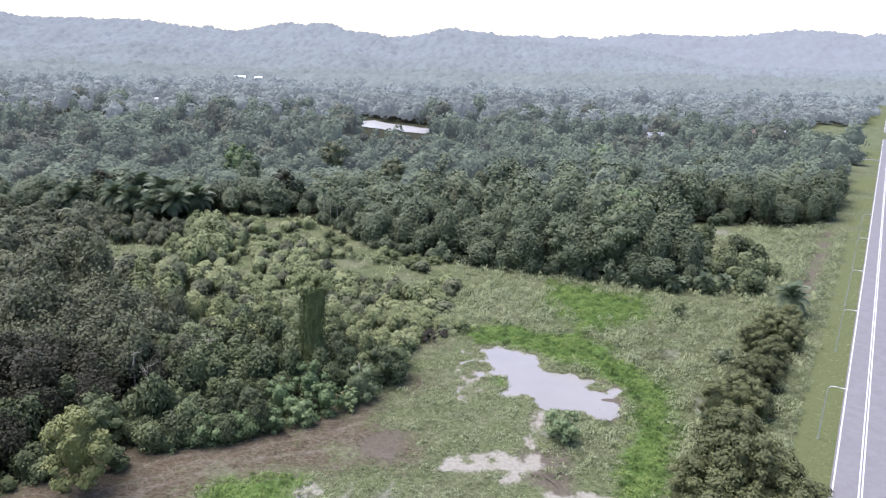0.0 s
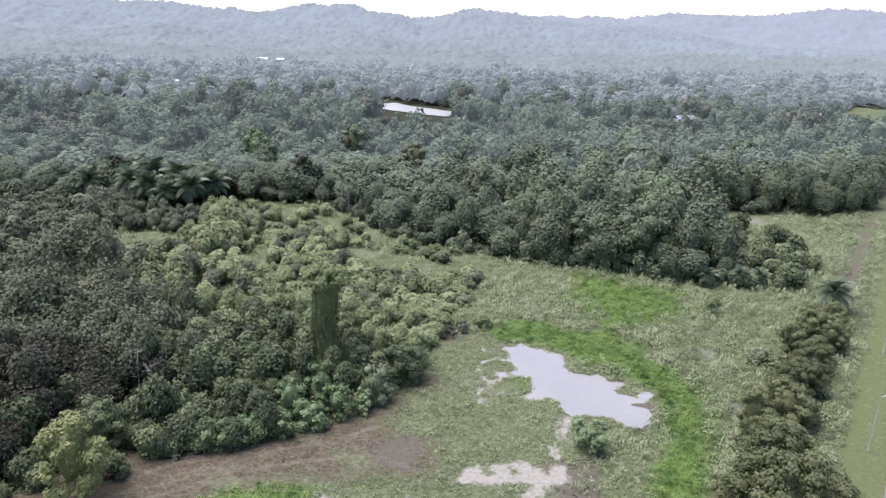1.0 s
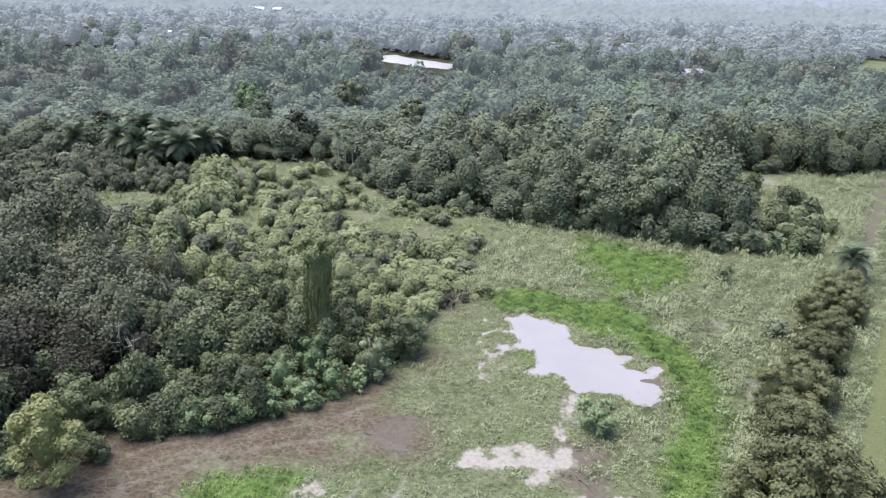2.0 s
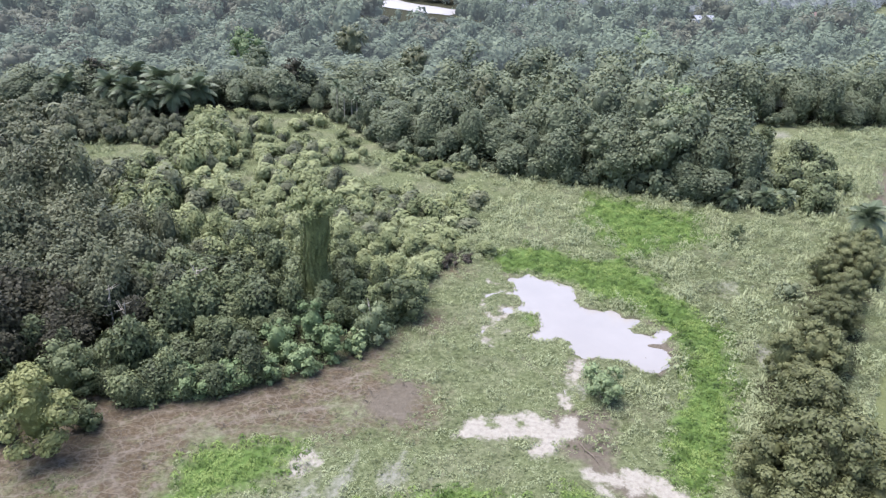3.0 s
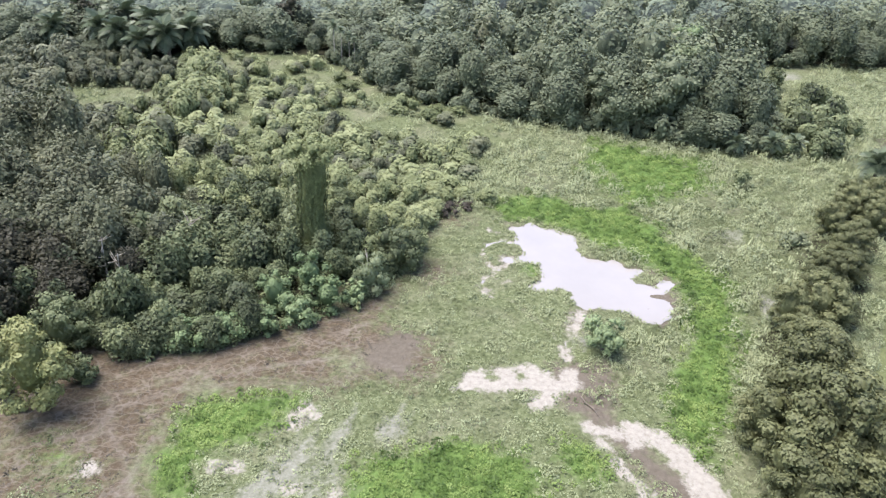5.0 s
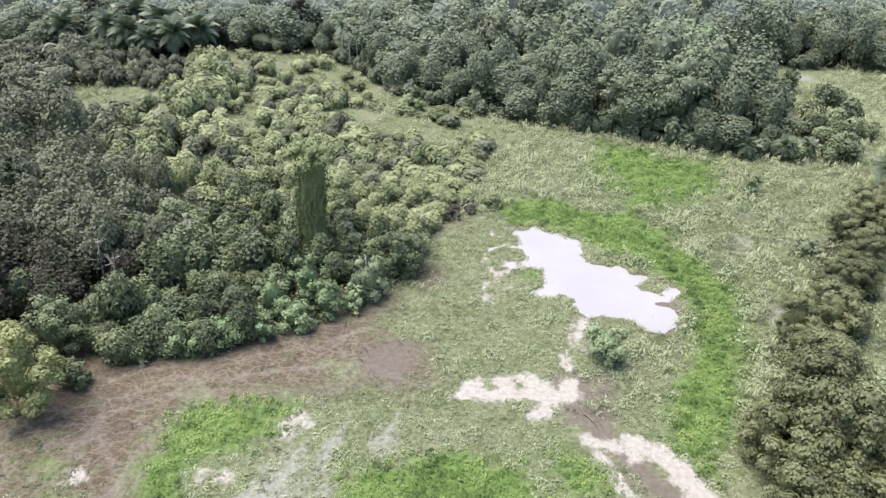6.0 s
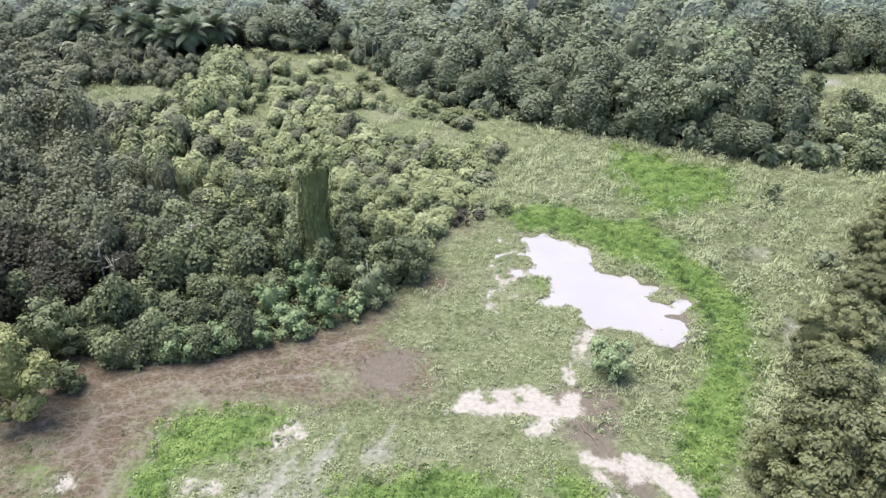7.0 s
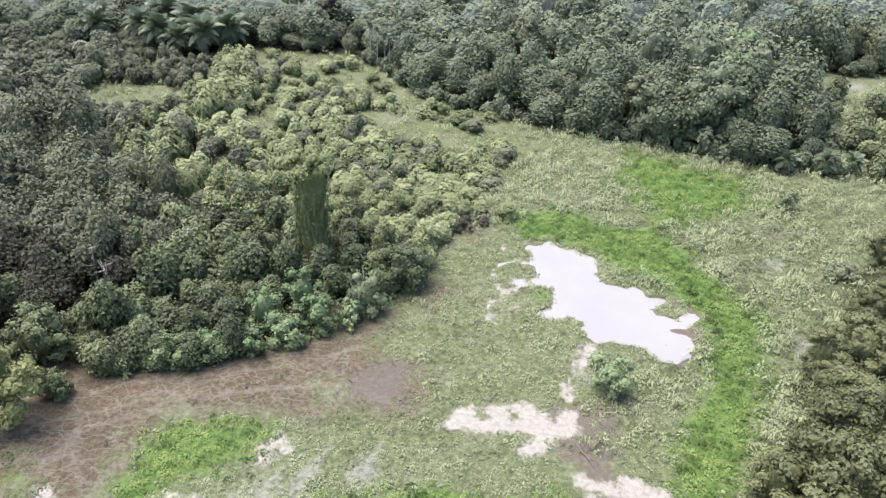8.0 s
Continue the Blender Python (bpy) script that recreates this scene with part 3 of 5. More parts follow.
def build_ground():
    gx, gy = axis(-56, 74, 0.74, 1.12, 4600), axis(74, 180, 0.74, 1.12, 4600)
    X, Y = np.meshgrid(gx, gy)
    x, y = X.ravel(), Y.ravel()
    z = ground_height(x, y)
    n = len(gx)
    i = (np.arange(len(gy) - 1)[:, None] * n + np.arange(n - 1)).ravel()
    T = np.concatenate([np.stack([i, i + 1, i + n + 1], 1), np.stack([i, i + n + 1, i + n], 1)])
    a, o = road_coords(x, y)
    w = 1.2 * fractal(x, y, 6, 31)

    def soft(d, width):
        return np.clip(0.5 + d / (2 * width), 0, 1)
    lush = np.maximum(np.max([inside(x, y, LUSH_NORTH) * 0.7 + 0.3] + [inside(x, y, c) for c in (LUSH_EAST, LUSH_SOUTH, LUSH_WEST)], axis=0), spots(x, y, LUSH_SPOTS))
    soil = np.minimum(inside(x, y, DIRT_LINE), 2.5 - 0.6 * inside(x, y, OLIVE_PATCH))
    soil = soil - 2.2 * np.clip(spots(x, y, [(-9, 104, 5)]), 0, 3)
    soil = np.maximum(soil, spots(x, y, [(6, 146, 4), (1, 141, 3), (3, 128, 3), (0, 104, 5)]))
    mud = np.maximum(inside(x, y, [(20, 103), (28, 103), (29, 95), (25, 91), (20, 94)]), along_line(x, y, [(24.5, 92), (28, 87), (32, 79)], 2.2))
    mud = np.maximum(mud, np.maximum(spots(x, y, [(-3, 104, 3.5), (-1, 107, 3)]), np.maximum(pond_depth(x, y), pools(x, y)) - 0.3))
    ditch = np.where((a > 95) & (a < 240), 2.3 - np.abs(o + 13.2), -9)
    sand = np.maximum(inside(x, y, SAND_LINE), along_line(x, y, [(28.6, 90), (31.1, 89), (33.1, 86.3), (34.4, 82.7), (35.4, 77)], 1.5))
    sand = np.maximum(sand, np.maximum(along_line(x, y, [(23.1, 90.4), (26.2, 89.4), (28, 88.6)], 0.8), along_line(x, y, [(23.6, 89), (25.6, 84), (27.8, 79.5), (30, 75)], 0.7) - 0.5))
    sand = np.minimum(sand, -spots(x, y, [(11.7, 100.1, 1.0), (15.6, 100.4, 1.2), (20.4, 100.6, 1.0), (17.3, 96.6, 0.7)]))
    sand = np.maximum(sand, spots(x, y, [(-12.9, 92.6, 1.5), (-13.6, 91, 1.2), (-19.7, 83.6, 1.2), (-22, 84, 0.8), (-36.4, 83.3, 0.9), (-12.6, 80.5, 0.8), (-7.7, 79.5, 0.7), (22.6, 106, 0.8), (28, 88, 1.0)]))
    sand = np.maximum(sand, pools(x, y) - 0.25)
    bleach = bleached(x, y)
    trail = np.max([along_line(x, y, c, 0.24) for c in TRAILS], axis=0)
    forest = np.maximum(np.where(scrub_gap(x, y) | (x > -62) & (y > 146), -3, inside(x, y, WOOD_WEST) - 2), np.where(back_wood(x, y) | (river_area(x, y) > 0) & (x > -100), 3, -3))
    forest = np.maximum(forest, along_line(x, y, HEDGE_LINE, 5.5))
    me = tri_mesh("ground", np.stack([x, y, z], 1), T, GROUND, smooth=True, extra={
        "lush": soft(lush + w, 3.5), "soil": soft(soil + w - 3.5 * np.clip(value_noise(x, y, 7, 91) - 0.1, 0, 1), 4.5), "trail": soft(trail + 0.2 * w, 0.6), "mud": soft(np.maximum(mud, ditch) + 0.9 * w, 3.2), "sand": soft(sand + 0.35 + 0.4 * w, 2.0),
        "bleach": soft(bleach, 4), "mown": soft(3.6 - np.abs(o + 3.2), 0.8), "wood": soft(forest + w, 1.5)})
    tagged(new("ground", me), "wet meadow ground of grass, bare soil and sand", "ground", kind="structure")


HEDGE_LINE = [(48, 78), (51, 92), (57.5, 105), (66.5, 118), (76, 131), (86, 145), (94, 157)]
build_ground()


def water_sheet(name, label, mat, x0, x1, y0, y1, z):
    V = np.array([[x0, y0, z], [x1, y0, z], [x1, y1, z], [x0, y1, z]], float)
    tagged(new(name, tri_mesh(name, V, np.array([[0, 1, 2], [0, 2, 3]]), mat)), label, "pond water", kind="structure")


water_sheet("water_pond", "milky still pond water reflecting a white sky", POND, -2, 50, 101, 150, -0.1)


def strip(points, half, z, bend_seed):
    """A flat band of uneven width along points."""
    P = np.array(points, float)
    s = np.linspace(0, len(P) - 1, 40)
    c = np.stack([np.interp(s, range(len(P)), P[:, 0]), np.interp(s, range(len(P)), P[:, 1])], 1)
    d = unit(np.gradient(c, axis=0))
    nrm = np.stack([-d[:, 1], d[:, 0]], 1)
    wl = half * (1 + 0.25 * value_noise(s * 10, s * 0, 6, bend_seed))[:, None]
    wr = half * (1 + 0.25 * value_noise(s * 10, s * 0, 6, bend_seed + 3))[:, None]
    L, R = c + nrm * wl, c - nrm * wr
    V = np.concatenate([np.c_[L, np.full(40, z)], np.c_[R, np.full(40, z)]])
    i = np.arange(39)
    return V, np.concatenate([np.stack([i, i + 40, i + 41], 1), np.stack([i, i + 41, i + 1], 1)])


tagged(new("water_river", tri_mesh("water_river", *strip(RIVER_LINE, 15, 0.55, 4), RIVER)), "bright river bend between wooded banks, pale as the mirrored sky", "river", kind="structure")
tagged(new("water_river_west", tri_mesh("water_river_west", *strip(RIVER_WEST, 9, 0.55, 8), RIVER)), "bright river reach beyond the trees, pale as the mirrored sky", "river", kind="structure")


# ---- road ----
def road_band(a0, a1, o0, o1, z0, z1, steps=40):
    """A raised band along the road, between two offsets across it."""
    V, T = [], []
    for k in range(steps + 1):
        a = a0 + (a1 - a0) * (k / steps) ** 2
        for o, z in ((o0, z0), (o0, z1), (o1, z1), (o1, z0)):
            q = ROAD_O + ROAD_D * a + ROAD_N * o
            V.append((q[0], q[1], z))
    for k in range(steps):
        for j in range(3):
            p = k * 4 + j
            T += [[p, p + 1, p + 5], [p, p + 5, p + 4]]
    return np.array(V), np.array(T)


road = tagged(new("road", tri_mesh("road", *road_band(-120, 3200, -0.3, ROAD_WIDTH + 0.3, -0.2, 0.10, 60), ASPHALT)), "pale sun-bleached two-lane asphalt road", "road", kind="structure")
for name, o in (("edge_line", 0.1), ("edge_line", ROAD_WIDTH - 0.1), ("centre_line", ROAD_WIDTH / 2 - 0.22), ("centre_line", ROAD_WIDTH / 2 + 0.22)):
    part(name, tri_mesh(name, *road_band(-120, 1500, o - 0.09, o + 0.09, 0.09, 0.106, 40), PAINT), road, "worn white painted line")


def street_lamp():
    root = new("street_lamp")
    tagged(root, "galvanised steel street lamp with curved arm on the verge", "street lamp", "lamps along the road")
    part("base", tri_mesh("base", *tube([(0, 0, -0.1), (0, 0, 0.25), (0, 0, 0.9)], [0.22, 0.2, 0.12], 10), STEEL), root)
    part("pole", tri_mesh("pole", *tube([(0, 0, 0.8), (0, 0, 5), (0, 0, 9.6)], [0.11, 0.09, 0.07], 8), STEEL), root)
    arm = [(0, 0, 9.5), (0.12, 0, 10.0), (0.5, 0, 10.35), (1.2, 0, 10.45), (2.0, 0, 10.45)]
    part("arm", tri_mesh("arm", *tube(arm, [0.07, 0.065, 0.06, 0.055, 0.05], 8), STEEL), root)
    V, T = ball(2)
    head = part("lamp_head", tri_mesh("lamp_head", V * np.array([0.42, 0.17, 0.1]) + np.array([2.3, 0, 10.42]), T, WHITE_WALL, smooth=True), root, "pale lamp housing")
    part("lens", tri_mesh("lens", V * np.array([0.26, 0.12, 0.05]) + np.array([2.34, 0, 10.34]), T, GLASS_DARK, smooth=True), head, "glass lamp cover")
    return root


first_lamp = street_lamp()
turn = math.degrees(math.atan2(ROAD_N[1], ROAD_N[0]))
for k, a in enumerate((17.4, 62.0, 97.2, 137.4, 177.4)):
    q = ROAD_O + ROAD_D * a - ROAD_N * 3.2
    m = pose(q[0], q[1], 0, 0, 0, turn)
    if k == 0:
        first_lamp.matrix_basis = m
    else:
        copy_thing(first_lamp, m)


# ---- plants ----
RNG = np.random.default_rng(7)


def plant(name, label, category, group, crown_mesh, trunk_mesh, trunk_name="trunk"):
    root = new(name)
    tagged(root, label, category, group)
    part(trunk_name, trunk_mesh, root)
    part("crown", crown_mesh, root)
    return root


def variants(count, maker):
    return [maker(np.random.default_rng(100 + 17 * k)) for k in range(count)]


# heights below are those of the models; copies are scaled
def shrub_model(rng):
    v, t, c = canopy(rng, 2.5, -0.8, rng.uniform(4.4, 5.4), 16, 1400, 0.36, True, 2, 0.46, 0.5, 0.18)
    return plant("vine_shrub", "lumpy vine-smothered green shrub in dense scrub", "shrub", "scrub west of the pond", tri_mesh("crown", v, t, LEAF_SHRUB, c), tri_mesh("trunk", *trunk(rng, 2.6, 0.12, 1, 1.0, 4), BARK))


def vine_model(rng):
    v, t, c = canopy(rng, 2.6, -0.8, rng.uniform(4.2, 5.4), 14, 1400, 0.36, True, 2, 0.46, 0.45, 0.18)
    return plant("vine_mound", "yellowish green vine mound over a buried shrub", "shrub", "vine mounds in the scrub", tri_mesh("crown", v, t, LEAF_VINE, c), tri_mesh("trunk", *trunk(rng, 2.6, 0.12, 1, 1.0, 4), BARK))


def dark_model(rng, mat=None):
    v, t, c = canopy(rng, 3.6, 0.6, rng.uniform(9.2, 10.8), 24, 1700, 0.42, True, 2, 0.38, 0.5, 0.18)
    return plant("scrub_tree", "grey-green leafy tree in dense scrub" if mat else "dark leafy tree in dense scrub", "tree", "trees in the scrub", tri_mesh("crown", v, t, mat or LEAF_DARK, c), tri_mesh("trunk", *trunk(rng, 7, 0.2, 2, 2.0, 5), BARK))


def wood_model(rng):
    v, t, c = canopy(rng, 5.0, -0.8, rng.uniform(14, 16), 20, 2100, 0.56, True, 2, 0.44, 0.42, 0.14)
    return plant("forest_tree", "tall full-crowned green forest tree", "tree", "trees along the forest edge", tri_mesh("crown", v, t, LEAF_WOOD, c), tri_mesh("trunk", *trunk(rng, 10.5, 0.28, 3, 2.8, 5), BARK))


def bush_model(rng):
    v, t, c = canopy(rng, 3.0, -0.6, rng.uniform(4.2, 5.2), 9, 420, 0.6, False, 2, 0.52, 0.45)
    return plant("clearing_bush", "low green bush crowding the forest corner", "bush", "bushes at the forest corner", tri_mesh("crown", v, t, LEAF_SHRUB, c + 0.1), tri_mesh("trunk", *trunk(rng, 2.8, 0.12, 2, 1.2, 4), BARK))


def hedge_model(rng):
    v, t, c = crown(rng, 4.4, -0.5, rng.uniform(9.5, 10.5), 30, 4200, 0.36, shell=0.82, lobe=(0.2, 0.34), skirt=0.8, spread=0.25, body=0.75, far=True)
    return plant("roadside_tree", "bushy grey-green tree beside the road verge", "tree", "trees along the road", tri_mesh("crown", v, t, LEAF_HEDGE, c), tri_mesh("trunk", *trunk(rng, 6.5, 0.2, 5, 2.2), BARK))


def place(models, spots_list):
    """Copies of models at (x, y, scale, height factor)."""
    used = set()
    for x, y, s, h in spots_list:
        k = int(RNG.integers(len(models)))
        z = float(ground_height(np.array([x]), np.array([y]))[0]) - 0.08
        m = pose(x, y, z, 0, 0, float(RNG.uniform(0, 360))) @ Matrix.Diagonal((s, s, s * h, 1))
        if k in used:
            a, b, c = models[k].scale
            copy_thing(models[k], m @ Matrix.Diagonal((1 / a, 1 / b, 1 / c, 1)))
        else:
            models[k].matrix_basis = m
            used.add(k)


def scatter(x0, x1, y0, y1, step, jitter=0.42):
    gx, gy = np.meshgrid(np.arange(x0, x1, float(step)), np.arange(y0, y1, float(step)))
    gx[1::2] += step / 2
    return gx.ravel() + RNG.uniform(-jitter, jitter, gx.size) * step, gy.ravel() + RNG.uniform(-jitter, jitter, gx.size) * step


HOUSES = [(180, 493), (268, 532), (300, 540), (332, 512), (-219, 668)]


def house_view(x, y):
    """Kept free of trees: round the far houses and just before them."""
    hit = np.zeros(np.shape(x), bool)
    for a, b in HOUSES:
        k = (np.hypot(a, b) - 38) / np.hypot(a, b)
        hit |= along_line(x, y, [(a, b), (a * k, b * k)], 15) > 0
    return hit


def in_view(x, y, margin=25):
    return (x - 2 < 0.72 * y + margin) & (x - 2 > -0.6 * y - margin - 12)


def stuff(name, label, models, x, y, s, h, mat, tint_range=0.25, smooth=False, lift=0.0):
    """One object of many joined plants. models: (V, T) pairs."""
    pick = RNG.integers(len(models), size=len(x))
    ang = RNG.uniform(0, 2 * math.pi, len(x))
    z = ground_height(x, y) - 0.1
    tint = RNG.uniform(-tint_range, tint_range, len(x)) + lift
    VV, TT, tt, n = [], [], [], 0
    for k, (V, T, *inner) in enumerate(models):
        i = np.nonzero(pick == k)[0]
        if not len(i):
            continue
        c, q = np.cos(ang[i])[:, None], np.sin(ang[i])[:, None]
        W = np.stack([(V[:, 0] * c - V[:, 1] * q) * s[i][:, None] + x[i][:, None], (V[:, 0] * q + V[:, 1] * c) * s[i][:, None] + y[i][:, None], V[:, 2] * (s[i] * h[i])[:, None] + z[i][:, None]], 2)
        VV.append(W.reshape(-1, 3))
        TT.append((T[None] + (np.arange(len(i)) * len(V))[:, None, None]).reshape(-1, 3) + n)
        tt.append((tint[i][:, None] + (inner[0] if inner else np.zeros(len(V)))[None]).ravel())
        n += W.shape[0] * W.shape[1]
    me = tri_mesh(name, np.concatenate(VV), np.concatenate(TT), mat, np.concatenate(tt), smooth)
    return tagged(new(name, me), label, "woods", kind="stuff")


# western scrub
def scrub_height(x, y, d):
    """How high the scrub stands: tall in the west, low vines in the middle, lower still at its edge."""
    x = x + np.interp(y, [142, 162], [0, 17])
    t = np.interp(x, [-100, -60, -50, -42, -36, -25, 20], [12, 11.5, 10.3, 8, 4.9, 4.1, 3.2])
    t = t * np.interp(y, [145, 160, 185, 250], [1, 0.72, 0.74, 0.8])
    t = np.where(np.hypot(x + 62, y - 163) < 10, 13, t)
    t = np.where((x < -42) & (y > 174), np.minimum(t, np.interp(x, [-96, -81], [9, 3.6])), t)
    return np.minimum(t * (1 + 0.25 * value_noise(x, y, 9, 49)), 2.0 + 0.75 * d)


def edge_row():
    """Places just inside the scrub's front, and a few strays on its eastern side."""
    P = np.array(WOOD_WEST[:12], float)
    s = np.arange(0, len(P) - 1.01, 0.15)
    x, y = np.interp(s, range(len(P)), P[:, 0]), np.interp(s, range(len(P)), P[:, 1])
    x, y = x + RNG.uniform(-2.4, 0.3, len(x)), y + RNG.uniform(0.2, 3.4, len(x))
    u = RNG.uniform(-72, 12, 28)
    v = np.interp(u, [-72, -30, 12], [240, 226, 198]) + RNG.uniform(-2, 20, 28)
    open_ground = ~back_wood(u, v - 3)
    return np.r_[x, RNG.uniform(4, 21, 9), u[open_ground]], np.r_[y, RNG.uniform(150, 190, 9), v[open_ground]]


def scrub():
    x, y = scatter(-150, 22, 84, 252, 3.5, 0.5)
    d = inside(x, y, WOOD_WEST) + 1.2 * value_noise(x, y, 8, 41)
    ok = (d > 0.4) & ~scrub_gap(x, y) & in_view(x, y, 12) 
    for a, b, r in ((-16.4, 131, 2.6), (-1.6, 128.5, 5.2), (-6.6, 120.8, 4.6), (-12.4, 115.6, 3.4), (-16.6, 112, 3.2), (-15.6, 118.6, 3.8), (-20.5, 115, 3.4), (-26, 108, 3), (-46.2, 93.6, 4.6)):
        ok &= np.hypot(x - a, y - b) > r
    ok &= ~((y > 138) & (x > -14) & (d < 11) & (value_noise(x, y, 6, 45) > np.interp(d, [0, 11], [-0.35, 0.75])))
    ex, ey = edge_row()
    away = np.min([np.hypot(ex - a, ey - b) for a, b in ((-1.6, 128.5), (-6.6, 120.8), (-12.4, 115.6), (-16.6, 112), (-15.6, 118.6))], axis=0) > 3.6
    ex, ey = ex[away], ey[away]
    x, y, d = np.r_[x[ok], ex], np.r_[y[ok], ey], np.r_[d[ok], np.full(len(ex), 2.0)]
    top = scrub_height(x, y, d)
    luck = RNG.uniform(size=len(x))
    tall = (top > 6.6) & (luck < 0.5)
    skip = (top > 6.6) & (luck > 0.72)
    s = np.clip(np.minimum(top, 6.5) / 4.6 * RNG.uniform(0.65, 1.35, len(x)), 0.45, 1.6)
    h = np.clip(np.minimum(top, 6.5) / (4.6 * s) * RNG.uniform(0.6, 1.5, len(x)), 0.5, 1.45)
    vines = (x > np.interp(y, [142, 160], [-46, -64])) & (y > 142) | (x > -14) & (y > 134)
    s = np.where(vines, np.clip(top / 4.6, 0.8, 1.2) * RNG.uniform(0.7, 1.35, len(x)), s)
    h = np.where(vines, np.clip(top / 4.6 / s * RNG.uniform(0.65, 1.55, len(x)), 0.6, 1.8), h)
    lows = np.nonzero(~tall & ~skip)[0]
    lows = lows[np.argsort(y[lows])]
    near, rest = lows[:300], lows[300:]
    sunny = (y[near] > 142) & (x[near] > np.interp(y[near], [142, 160], [-44, -64])) | (y[near] > 130) & (x[near] > -12)
    sunny &= RNG.uniform(size=len(near)) < 0.78
    place(variants(6, shrub_model), [(x[i], y[i], s[i], h[i]) for i in near[~sunny]])
    place(variants(6, vine_model), [(x[i], y[i], s[i], h[i]) for i in near[sunny]])
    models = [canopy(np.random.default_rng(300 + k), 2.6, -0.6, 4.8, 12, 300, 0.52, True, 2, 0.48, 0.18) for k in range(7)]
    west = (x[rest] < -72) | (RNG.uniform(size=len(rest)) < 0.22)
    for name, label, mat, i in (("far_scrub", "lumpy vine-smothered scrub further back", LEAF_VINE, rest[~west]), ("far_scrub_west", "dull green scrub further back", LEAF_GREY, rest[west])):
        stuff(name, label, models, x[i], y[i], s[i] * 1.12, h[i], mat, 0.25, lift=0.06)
    talls = np.nonzero(tall)[0]
    talls = talls[np.argsort(y[talls])]
    near, rest = talls[:150], talls[150:]
    s = np.clip(top / 9.7 * RNG.uniform(0.7, 1.25, len(x)), 0.6, 1.35)
    h = top / (9.7 * s) * RNG.uniform(0.75, 1.25, len(x))
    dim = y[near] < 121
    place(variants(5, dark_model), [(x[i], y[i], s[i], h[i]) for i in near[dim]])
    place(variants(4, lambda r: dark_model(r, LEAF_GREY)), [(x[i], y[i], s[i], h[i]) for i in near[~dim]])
    if len(rest):
        models = [crown(np.random.default_rng(340 + k), 3.6, 0.5, 10, 9, 320, 0.68, lobe=(0.26, 0.46), far=True, body=0.78) for k in range(4)]
        stuff("far_scrub_trees", "dark trees in scrub further back", models, x[rest], y[rest], s[rest], h[rest], LEAF_GREY)


scrub()


